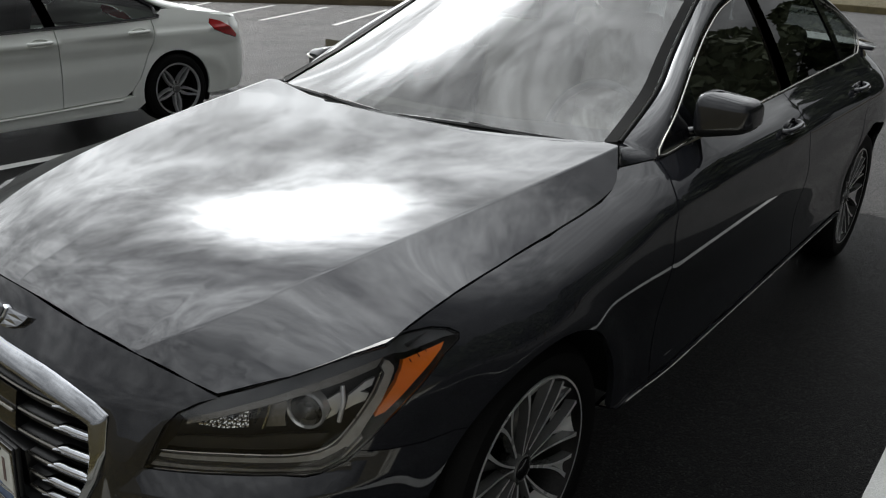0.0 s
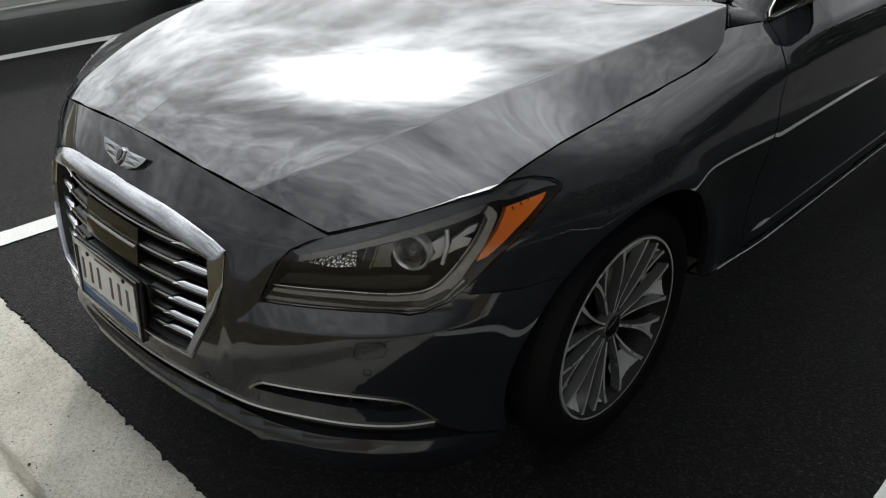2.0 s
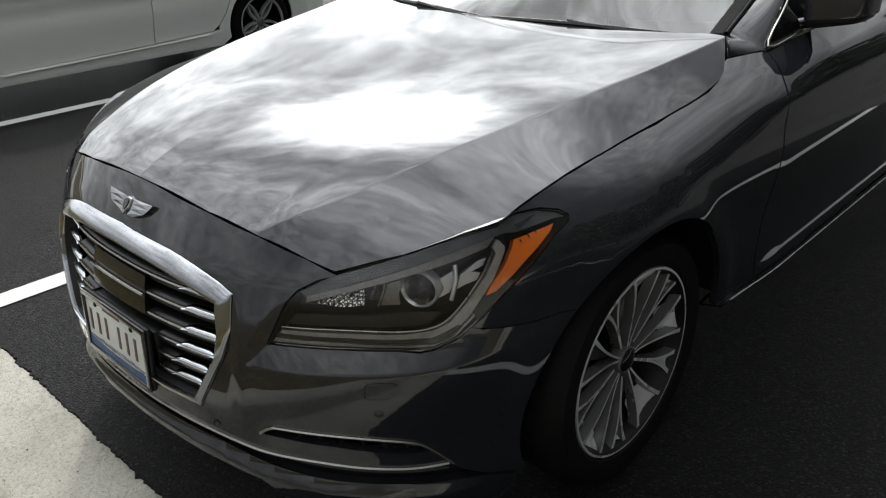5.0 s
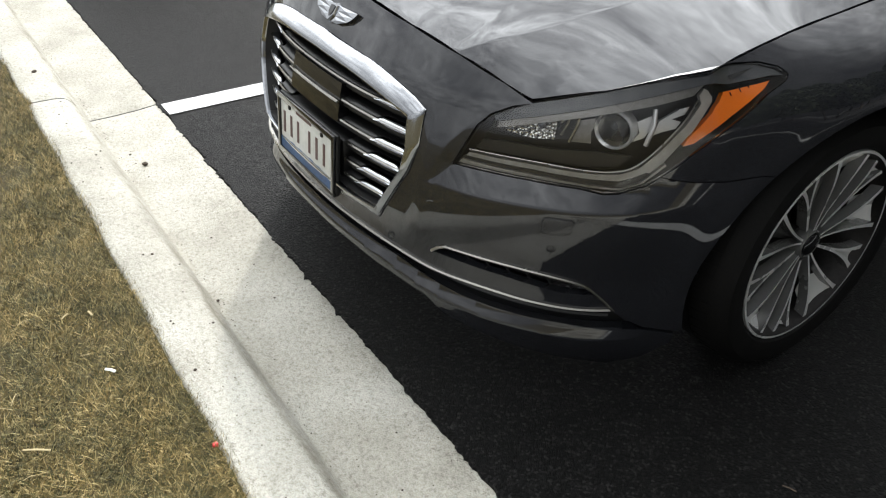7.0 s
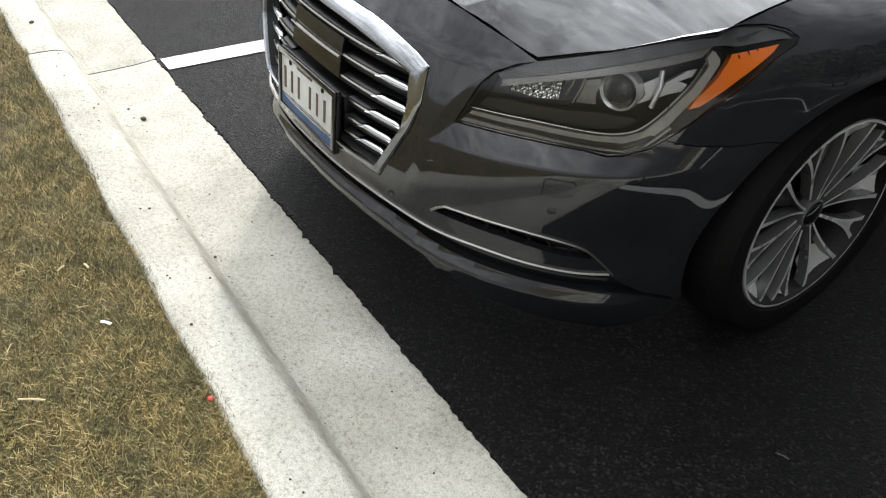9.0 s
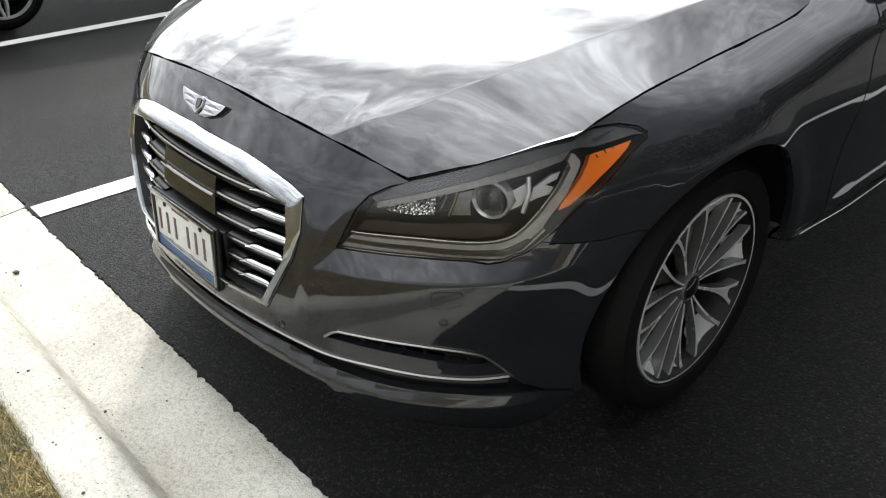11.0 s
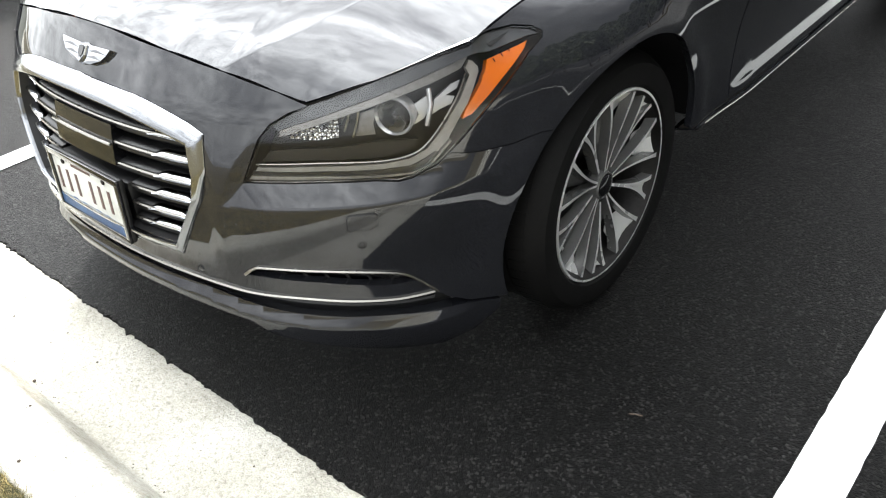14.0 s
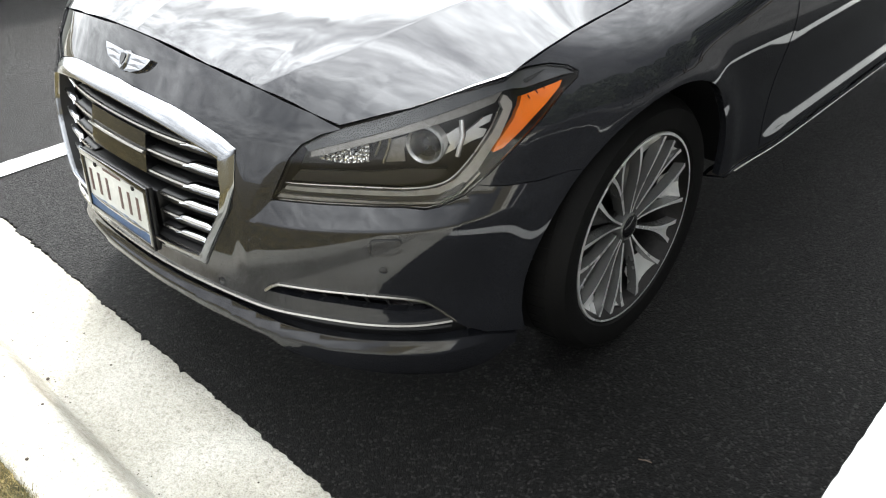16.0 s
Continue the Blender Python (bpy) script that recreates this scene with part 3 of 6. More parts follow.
def at(u, z, off=0.0):
    """A point on the skin, moved outwards by off."""
    p = Vector(shell(u, z))
    return p + Vector((p.x * 1.1, -(YC - p.y), 0)).normalized() * off


ledge_z = pchip([0.20, 0.254, 0.323, 0.41, 0.50, 0.55, 0.60, 0.66, 0.75], [0.526, 0.530, 0.536, 0.540, 0.542, 0.545, 0.551, 0.562, 0.57])
ledge_d = pchip([0.20, 0.254, 0.29, 0.33, 0.40, 0.48, 0.56, 0.63, 0.69, 0.75], [0.008, 0.009, 0.015, 0.019, 0.021, 0.021, 0.018, 0.012, 0.006, 0.0])
lamp_foot_z = pchip([0.25, 0.296, 0.42, 0.5, 0.55, 0.60, 0.66, 0.75], [0.545, 0.584, 0.588, 0.585, 0.584, 0.60, 0.62, 0.63])
FOLD = [(0.254, 0.530), (0.268, 0.585), (0.285, 0.632), (0.310, 0.680), (0.345, 0.714), (0.385, 0.741)]
RIM = [(0.256, 0.530), (0.295, 0.584), (0.306, 0.632), (0.321, 0.680), (0.350, 0.717), (0.387, 0.742)]


def bump_surf(u, z):
    """The skin with the folded ledge under the headlamp and the bevel beside it."""
    x, y, zz = shell(u, z)
    a = abs(u)
    zc, top = ledge_z(a), max(lamp_foot_z(a), ledge_z(a) + 0.02)
    ledge = ledge_d(a) * (min(max((top - z) / (top - zc), 0.0), 1.0) if z > zc else 1 - sstep(0.0, 0.24, zc - z))
    fold = float(np.interp(z, [q[1] for q in FOLD], [q[0] for q in FOLD]))
    rim = float(np.interp(z, [q[1] for q in RIM], [q[0] for q in RIM]))
    d = 0.0
    if a >= rim:
        d = ledge if z < 0.60 or a > 0.45 else 0.0
    else:
        proud = 0.009 * (1 - sstep(0.60, 0.69, z)) * (1 - sstep(0.0, 0.24, 0.53 - z))
        end = ledge_d(rim) * min(max((0.584 - z) / 0.054, 0.0), 1.0) * (1 - sstep(0.0, 0.24, 0.53 - z))
        d = proud * sstep(0.222, 0.254, a) if a < fold else proud + (end - proud) * (a - fold) / max(rim - fold, 1e-4)
    n = Vector((x / 0.95 ** 2, -(YC - y) / YC**2, 0)).normalized()
    return x + n.x * d, y + n.y * d, zz


mid_z = pchip([0.10, 0.13, 0.2, 0.32, 0.5, 0.8, 1.1, 1.34], [0.815, 0.836, 0.868, 0.902, 0.938, 0.972, 1.0, 1.018])
crease_x = pchip([0.12, 0.17, 0.25, 0.35, 0.45, 0.6, 0.8, 1.0, 1.2, 1.46, 1.6], [0.372, 0.422, 0.478, 0.523, 0.558, 0.602, 0.648, 0.684, 0.715, 0.750, 0.766])
crease_d = pchip([0.12, 0.17, 0.25, 0.35, 0.5, 0.7, 0.9, 1.1, 1.3, 1.46, 1.6], [0.044, 0.055, 0.055, 0.050, 0.043, 0.033, 0.026, 0.022, 0.015, 0.008, 0.004])
BAND = 0.15
band_k = pchip([0.12, 0.2, 0.3, 0.42, 0.62, 0.82, 1.05, 1.3, 1.45], [0.52, 0.49, 0.38, 0.30, 0.285, 0.375, 0.545, 0.80, 0.80])


def bonnet_raw(x, y):
    s = abs(x)
    c, zc = crease_x(y), mid_z(y)
    zr = zc - crease_d(y)
    t0 = s / c
    inner = zc - (zc - zr) * t0 ** 2.2
    outer = zr - band_k(y) * (s - c)
    k = sstep(-0.005, 0.005, s - c)
    return inner * (1 - k) + outer * k


front_y = pchip([0, 0.0734, 0.2674, 0.4162, 0.5309, 0.5868, 0.61], [0.117, 0.1183, 0.1267, 0.1507, 0.1835, 0.2045, 0.215])
front_z = pchip([0, 0.0734, 0.2674, 0.4162, 0.5309, 0.5868, 0.61], [0.8275, 0.8262, 0.8112, 0.7888, 0.7607, 0.7404, 0.734])


def bonnet(x, y):
    """The bonnet's skin, which meets the nose along its front shut line."""
    s = min(abs(x), 0.61)
    yf = front_y(s)
    d = max(y - yf, 0.0)
    return x, y, bonnet_raw(x, y) + (front_z(s) - bonnet_raw(s, yf)) * math.exp(-(d / 0.11) ** 1.5) * (1 - sstep(0.45, 0.68, abs(x)))


def bonnet_v(v, y):
    """The bonnet with its crease along v = 1 and its shut line along v = 2."""
    a, c = abs(v), crease_x(y)
    x = a * c if a < 1 else c + (a - 1) * BAND
    return bonnet(math.copysign(x, v), y)


def v_of(x, y):
    c = crease_x(y)
    return x / c if x < c else 1 + (x - c) / BAND


# shut lines and outlines, one side
HOOD_FRONT = [(0, 0.117), (0.0734, 0.1183), (0.2674, 0.1267), (0.4162, 0.1507), (0.5309, 0.1835), (0.5868, 0.2045)]
NOSE_TOP = [(0, 0.826), (0.032, 0.825), (0.148, 0.810), (0.251, 0.788), (0.339, 0.760), (0.387, 0.740)]
LAMP = [(0.387, 0.740), (0.361, 0.725), (0.335, 0.704), (0.320, 0.676), (0.296, 0.585), (0.349, 0.587), (0.416, 0.588), (0.493, 0.585), (0.527, 0.579), (0.548, 0.582),
        (0.584, 0.602), (0.616, 0.640), (0.664, 0.708), (0.721, 0.778), (0.749, 0.799), (0.752, 0.809), (0.737, 0.821), (0.707, 0.829), (0.664, 0.830), (0.617, 0.824), (0.569, 0.811), (0.482, 0.777)]
SEAM = [(0.600, 0.622), (0.622, 0.615), (0.646, 0.611), (0.700, 0.609), (0.745, 0.617)]
_go = pchip([0, 0.095, 0.204, 0.2335], [0.732, 0.7255, 0.694, 0.676])
_gi = pchip([0, 0.062, 0.197, 0.2085], [0.698, 0.6945, 0.661, 0.655])
GRILLE_OUT = [(0.2335 * k / 9, float(_go(0.2335 * k / 9))) for k in range(10)] + [ (0.2365, 0.600), (0.2225, 0.530), (0.171, 0.384), (0, 0.388)]
GRILLE_IN = [(0.2085 * k / 9, float(_gi(0.2085 * k / 9))) for k in range(10)] + [ (0.2155, 0.590), (0.211, 0.538), (0.168, 0.415), (0, 0.420)]
FOG = [(0.278, 0.360), (0.296, 0.380), (0.319, 0.386), (0.426, 0.379), (0.519, 0.358), (0.554, 0.325), (0.499, 0.326), (0.402, 0.347), (0.326, 0.356)]
CHROME_LINE = [(0.580, 0.286), (0.524, 0.283), (0.452, 0.290), (0.371, 0.302), (0.286, 0.309), (0.227, 0.321), (0.154, 0.334), (0.07, 0.340), (0, 0.341)]
LIP_TOP = [(0, 0.312), (0.1, 0.309), (0.197, 0.299), (0.25, 0.282), (0.301, 0.265), (0.353, 0.253), (0.437, 0.241), (0.501, 0.234), (0.55, 0.229), (0.60, 0.227), (0.64, 0.222), (0.69, 0.208)]
LIP_BOT = [(0.69, 0.180), (0.648, 0.128), (0.591, 0.100), (0.507, 0.116), (0.382, 0.157), (0.305, 0.186), (0.272, 0.230), (0.2, 0.250), (0.1, 0.268), (0, 0.273)]


def both(half):
    """A closed outline out of its left half, which starts and ends on the middle line."""
    return list(half) + [(-u, z) for u, z in reversed(half) if abs(u) > 1e-6]


def mirror(pts):
    return [(-u, z) for u, z in pts]


car = thing("sedan", "dark graphite grey metallic sedan parked nose-in at the kerb", "car")


def front():
    a = arch(HUB_F, 0.20, 0.615)
    low = [(u_at(0.515, 0.615) , 0.612)] + [(u, z) for u, z in a[::-1] if z <= 0.605 and u < 1]
    fa = []
    for i in range(13):
        z = 0.612 - (0.612 - 0.205) * i / 12
        fa.append((u_at(HUB_F - math.sqrt(max(ARCH_R**2 - (z - HUB_Z) ** 2, 0)), z), z))
    half = NOSE_TOP[:-1] + [(0.389, 0.737)] + LAMP[1:11] + SEAM + fa + [(0.70, 0.215), (0.640, 0.232), (0.60, 0.262)] + CHROME_LINE
    holes = [both(GRILLE_OUT), FOG, mirror(FOG)]
    bumper = panel("bumper", bump_surf, both(half), PAINT, car, holes, 0.017, 0.02, 0.001, label="graphite painted front bumper",
                   lines=[[(g * u, float(ledge_z(u))) for u in np.linspace(0.256, 0.66, 46)] for g in (1, -1)] + [[(g * u, z) for u, z in curve_pts(FOLD, 5)[1:]] for g in (1, -1)] + [[(g * (0.257 + 0.036 * t), 0.532 + 0.050 * t) for t in np.linspace(0, 1, 9)] for g in (1, -1)])
    # chrome frame of the grille
    def ring(name, outer, inner, prof, material, label=""):
        o, i_ = both(outer), both(inner)
        k, n = len(o), 8
        verts, faces = [], []
        for a in range(k):
            for j in range(n):
                t = j / n
                po, pi_ = np.array(o[a]) * (1 - t) + np.array(o[(a + 1) % k]) * t, np.array(i_[a]) * (1 - t) + np.array(i_[(a + 1) % k]) * t
                for w, d in prof:
                    q = po + (pi_ - po) * w
                    verts.append(at(q[0], q[1], d))
        m, c = k * n, len(prof)
        for a in range(m):
            for j in range(c - 1):
                faces.append((a * c + j, a * c + j + 1, (a + 1) % m * c + j + 1, (a + 1) % m * c + j))
        return smooth(part(name, (verts, faces), material, car, label), 0.9)
    ring("grille_frame", GRILLE_OUT, GRILLE_IN, [(0, -0.012), (0.0, 0.0), (0.05, 0.004), (0.5, 0.011), (0.90, 0.016), (0.97, 0.015), (1.0, 0.010), (1.0, 0.004)], CHROME, "bright hexagonal grille surround")
    ring("grille_well", [(u * 1.0, z) for u, z in GRILLE_IN], [(u * 0.99, z) for u, z in GRILLE_IN], [(0, 0.004), (0.3, -0.02), (1.0, -0.056)], BLACK)
    # dark backing and slats
    back = [(u * 1.0, z) for u, z in GRILLE_IN]
    panel("grille_backing", shell, both(back), BLACK, car, (), 0.05, 0.002, -0.004, -0.055)
    rows = [(0.650, 0.205), (0.606, 0.211), (0.558, 0.210), (0.514, 0.199), (0.471, 0.186), (0.433, 0.172)]
    for k, (z0, ue) in enumerate(rows):
        start = 0.0 if k < 3 else 0.078
        for s in ((1,) if k < 3 else (1, -1)):
            lo, hi = (-ue, ue) if k < 3 else (start, ue)
            n = 40 if k < 3 else 16

            def rib(dz0, dz1, d0, d1):
                def f(a, b, z0=z0, lo=lo, hi=hi, s=s):
                    u = lo + (hi - lo) * a
                    p = Vector(shell(s * u, z0))
                    q = [(dz0, d0), (dz1, d0), (dz1 + 0.004, d1), (dz0 - 0.004, d1), (dz0, d0)][round(b * 4)]
                    nn = Vector((p.x * 0.5, -1, 0)).normalized()
                    return p + nn * q[1] + Vector((0, 0, q[0]))
                return f
            slat = sheet("grille_slat", rib(-0.014, 0.004, -0.016, -0.05), n, 4, BLACK, car)
            # bright front edge
            pts = []
            for i in range(n + 1):
                u = lo + (hi - lo) * i / n
                p = Vector(shell(s * u, z0 + 0.002))
                pts.append(p + Vector((p.x * 0.5, -1, 0)).normalized() * -0.013)
            tube("bright_edge", pts, 0.0042, SATIN, slat, sides=6)
            # broad bright blades towards both ends
            for e in ((-1, 1) if k < 3 else (1,)):
                def blade(a, b, e=e, z0=z0, ue=ue, s=s):
                    w = 0.052 if z0 > 0.44 else 0.045
                    u = ue - w * 1.45 * (1 - a)
                    wide = 0.011 * (sstep(0, 0.22, a) ** 0.8) * (1 - 0.75 * sstep(0.72, 1.0, a) ** 2)
                    p = Vector(shell(s * e * u, z0))
                    nn = Vector((p.x * 0.5, -1, 0)).normalized()
                    ang = b * math.pi * 2
                    return p + nn * (-0.020 + 0.014 * math.cos(ang) - wide * 0.6 * (0.5 + 0.5 * math.sin(ang))) + Vector((0, 0, 0.001 + (wide * 0.55 + 0.003) * (0.35 + math.sin(ang)) - 0.0015))
                sheet("blade", blade, 14, 10, CHROME, slat)
    # smooth sensor cover in the middle of the grille
    cov = [(-0.060, 0.556), (0.060, 0.556), (0.058, 0.648), (-0.058, 0.648)]
    panel("radar_cover", shell, cov, GLOSSBLACK, car, (), 0.02, 0.03, 0.0, -0.006, label="smooth gloss black sensor cover")
    for z in (0.606,):
        tube("cover_strip", [Vector(shell(-0.060 + 0.120 * i / 8, z)) + Vector((0, -0.0005 - 0.0, 0)) for i in range(9)], 0.0035, SATIN, car, sides=6)
    # lower intake: recessed black band, split chrome line
    panel("lower_intake", shell, both([(0, 0.345)] + [(u, z + 0.01) for u, z in CHROME_LINE[::-1][1:]] + [(0.62, 0.26), (0.61, 0.20)] + [(u, z - 0.02) for u, z in LIP_TOP[::-1] if u < 0.6]), BLACK, car, (), 0.04, 0.002, 0.0, -0.035)
    for dz, dn in ((0.30, -0.022), (0.62, -0.026)):
        pts = []
        for i in range(61):
            u = -0.58 + 1.16 * i / 60
            z1, z2 = np.interp(abs(u), [p[0] for p in CHROME_LINE[::-1]], [p[1] for p in CHROME_LINE[::-1]]), np.interp(abs(u), [p[0] for p in LIP_TOP], [p[1] for p in LIP_TOP])
            p = Vector(shell(u, z1 + (z2 - z1) * dz))
            pts.append(p + Vector((p.x, -0.8, 0)).normalized() * dn)
        tube("intake_rib", pts, 0.006, BLACK, car, sides=6)
    pts = curve_pts([(u, z) for u, z in CHROME_LINE], 5)
    line = [p for p in pts] + [(-p[0], p[1]) for p in pts[::-1][1:]]
    tube("chrome_strip", [Vector(bump_surf(u, z)) + Vector((shell(u, z)[0], -0.8, 0)).normalized() * 0.002 for u, z in line], 0.0045, SATIN, car, sides=6)
    # bumper lip
    lip_t = pchip([p[0] for p in LIP_TOP], [p[1] for p in LIP_TOP])
    lip_o = both([(u, float(lip_t(u))) for u in np.linspace(0, 0.69, 50)] + LIP_BOT)
    lip_z = pchip([0, 0.1, 0.19, 0.246, 0.30, 0.35, 0.425, 0.5, 0.55, 0.6, 0.642, 0.67, 0.69], [0.290, 0.286, 0.272, 0.252, 0.234, 0.224, 0.213, 0.202, 0.196, 0.195, 0.199, 0.205, 0.204])

    def lip_surf(u, z):
        x, y, zz = shell(u, z)
        au = abs(u)
        top, zc = lip_t(au), lip_z(au)
        d = 0.014 * min(max((top - z) / max(top - zc, 0.012), 0.0), 1.0) if z > zc else 0.014 - 0.012 * min((zc - z) / 0.09, 1.0)
        d = (d - 0.004) * (1 - sstep(0.55, 0.675, au))
        n = Vector((x, -(YC - y), 0)).normalized()
        return x + n.x * d, y + n.y * d, zz
    panel("bumper_lip", lip_surf, lip_o, PAINT, car, (), 0.018, 0.03, 0.0, label="graphite painted lower lip", lines=[[(u, float(lip_z(abs(u)))) for u in np.linspace(-0.66, 0.66, 120)]])
    # fog slots
    for s in (1, -1):
        o = FOG if s > 0 else mirror(FOG)
        slot = panel("fog_slot", bump_surf, o, BLACK, car, (), 0.03, 0.002, -0.002, -0.03)
        rim = curve_pts([(s * u, z) for u, z in [FOG[0], FOG[1], FOG[2], FOG[3], FOG[4], (0.555, 0.326), (0.586, 0.283)]], 5)
        tube("slot_trim", [Vector(bump_surf(u, z)) + Vector((shell(u, z)[0], -0.8, 0)).normalized() * 0.002 for u, z in rim], 0.0036, SATIN, slot, sides=6)
        for i in range(6):
            u = s * (0.335 + 0.034 * i)
            zt, zb = np.interp(abs(u), [0.32, 0.43, 0.524], [0.378, 0.372, 0.352]), np.interp(abs(u), [0.329, 0.406, 0.503], [0.353, 0.344, 0.323])
            tube("slot_fin", [Vector(bump_surf(u - s * 0.006, zt - 0.002)) + Vector((-s * 0.01, 0.016, 0)), Vector(bump_surf(u + s * 0.006, zb + 0.002)) + Vector((-s * 0.01, 0.016, 0))], 0.003, BLACK, slot, sides=6)
        # tow-eye or washer cover, and parking sensors
        wc = [(s * u, z) for u, z in [(0.454, 0.523), (0.490, 0.524), (0.494, 0.519), (0.493, 0.496), (0.488, 0.491), (0.455, 0.487), (0.450, 0.491), (0.450, 0.519)]]
        tube("cover_gap", [Vector(bump_surf(u, z)) + Vector((0, -0.0012, 0)) for u, z in wc + wc[:1]], 0.0022, BLACK, bumper, sides=5, cap=False)
        panel("washer_cover", bump_surf, wc, PAINT, bumper, (), 0.012, 0.004, 0.0, 0.0025)
        for u, z, r in ((0.470, 0.449, 0.0085), (0.197, 0.351, 0.0085)):
            p = Vector(bump_surf(s * u, z))
            n = Vector((p.x * 1.1, -(YC - p.y), 0)).normalized()
            lathe("parking_sensor", [(0.0, 0.0015), (r - 0.002, 0.0018), (r - 0.0012, -0.001), (r, -0.001), (r + 0.0012, 0.0012)], Matrix.Translation(p) @ n.to_track_quat("X", "Z").to_matrix().to_4x4(), PAINT, bumper, n=20)


def curve_to(pts):
    return [tuple(p) for p in curve_pts(pts, 4)]


front()


def hood():
    edge = [(0.6836, 0.3016), (0.7564, 0.4006), (0.7903, 0.4562), (0.7925, 0.52), (0.803, 0.63), (0.810, 0.80), (0.815, 1.04), (0.813, 1.26), (0.812, 1.325), (0.804, 1.362), (0.790, 1.391), (0.766, 1.434), (0.742, 1.474)]
    rear = [(0.70, 1.476), (0.60, 1.438), (0.42, 1.375), (0.2, 1.335), (0, 1.325)]
    half = HOOD_FRONT + edge + rear
    dense = []
    for (x0, y0), (x1, y1) in zip(half, half[1:]):
        dense += [(x0 + (x1 - x0) * t / 4, y0 + (y1 - y0) * t / 4) for t in range(4)]
    dense.append(half[-1])
    h = panel("hood", bonnet_v, both([(v_of(x, y), y) for x, y in dense]), PAINT, car, (), 0.018, 0.008, 0.001, label="graphite hood reflecting bright cloud",
              lines=[[(g, y) for y in np.linspace(0.13, 1.46, 90)] for g in (1, -1)])
    return h


hood()


def wing(s):
    top = [(0.459, 0.8215)] + [(y, seam_z(y) - 0.001) for y in (0.52, 0.58, 0.65, 0.75, 0.85, 0.95, 1.05, 1.15, 1.25, 1.33)] + [(1.36, 0.953), (1.387, 0.967), (1.45, 0.969), (1.60, 0.971)]
    o = [(u_at(y, z), z) for y, z in top] + [(1.535, 0.89), (1.485, 0.8), (1.45, 0.6), (1.43, 0.45), (1.428, 0.362), (1.235, 0.357)]
    o += arch(HUB_F, 0.613, 0.359)[::-1]
    o += [p for p in SEAM[::-1]] + LAMP[11:20]
    o = [(s * u, z) for u, z in o]
    panel("front_wing", shell, o, PAINT, car, (), 0.024, 0.02, 0.001, label="graphite front wing over the wheel")


for s in (1, -1):
    wing(s)


def side(s):
    bl = lambda y: np.interp(y, [1.6, 2.46, 3.85, 4.3], [0.974, 0.997, 1.030, 1.035])
    fd = [(1.605, 0.974), (2.0, bl(2.0)), (2.4, bl(2.4)), (2.78, bl(2.78)), (2.78, 0.8), (2.76, 0.5), (2.75, 0.368), (1.433, 0.366), (1.435, 0.45), (1.455, 0.6), (1.49, 0.8), (1.54, 0.89)]
    door = panel("front_door", shell, [(s * u, z) for u, z in fd], PAINT, car, (), 0.035, 0.02, 0.0018)
    rd = [(2.785, bl(2.785)), (3.3, bl(3.3)), (3.85, bl(3.85)), (3.84, 0.95), (3.78, 0.86), (3.70, 0.79), (HUB_R - 0.30, 0.60)] + [(HUB_R - math.sqrt(ARCH_R**2 - (z - HUB_Z) ** 2), z) for z in (0.585, 0.55, 0.5, 0.45, 0.41, 0.37)] + [(2.755, 0.368), (2.765, 0.5), (2.785, 0.8)]
    rear = panel("rear_door", shell, [(s * u, z) for u, z in rd], PAINT, car, (), 0.035, 0.02, 0.0018)
    q = [(3.855, bl(3.85)), (4.1, 1.04), (4.3, 1.04), (4.6, 1.03), (5.0, 1.02), (5.0, 0.22), (4.6, 0.22), (4.28, 0.22)] + arch(HUB_R, 0.59, 0.22)[::-1] + [(HUB_R - 0.29, 0.60), (3.705, 0.79), (3.785, 0.86), (3.845, 0.95)]
    panel("rear_quarter", shell, [(s * u, z) for u, z in q], PAINT, car, (), 0.045, 0.02, 0.0018)
    sill = [(1.238, 0.352), (1.42, 0.357), (2.57, 0.362), (3.49, 0.364), (3.50, 0.34), (3.49, 0.322), (2.5, 0.320), (1.26, 0.318)]

    def under(u, z):
        x, y, zz = shell(u, z)
        return x + (0.004 - 2.8 * max(0.344 - z, 0.0)) * (1 if u > 0 else -1), y, zz
    panel("sill", under, [(s * u, z) for u, z in sill], PAINT, car, (), 0.03, 0.006, 0.0, 0.0, lines=[[(s * y, 0.344) for y in np.linspace(1.26, 3.48, 60)]])
    # satin line laid along the sill's edge as its highlight
    tube("sill_glint", [Vector(shell(s * y, 0.343)) + Vector((s * 0.004, 0, 0)) for y in np.linspace(1.30, 3.4, 24)], 0.0022, SATIN, car, sides=6, flat=0.7)
    for d, y0, z0 in ((door, 2.58, 0.915), (rear, 3.66, 0.925)):
        cup = lathe("handle_cup", [(0.0, -0.018), (0.02, -0.014), (0.036, 0.003)], Matrix.Translation(shell(s * (y0 + 0.03), z0)) @ Matrix.Diagonal((s, 1.3, 0.8, 1)), GLOSSBLACK, d, n=20)
        hp = [Vector(shell(s * (y0 + a), z0 + 0.03 * a)) + Vector((s * o, 0, 0)) for a, o in ((-0.09, 0.004), (-0.075, 0.024), (0.0, 0.034), (0.075, 0.028), (0.10, 0.006))]
        h = tube("door_handle", curve_pts(hp, 5), lambda t: 0.013, PAINT, d, sides=10, flat=0.9)
        tube("handle_trim", [p + Vector((s * 0.012, 0, -0.004)) for p in curve_pts(hp, 5)[4:-4]], 0.004, CHROME, h, sides=6)


for s in (1, -1):
    side(s)


# ---- greenhouse ----
def green(y, z):
    t = z - 0.98
    return 0.812 - 0.40 * t - 0.30 * t * t, y, z


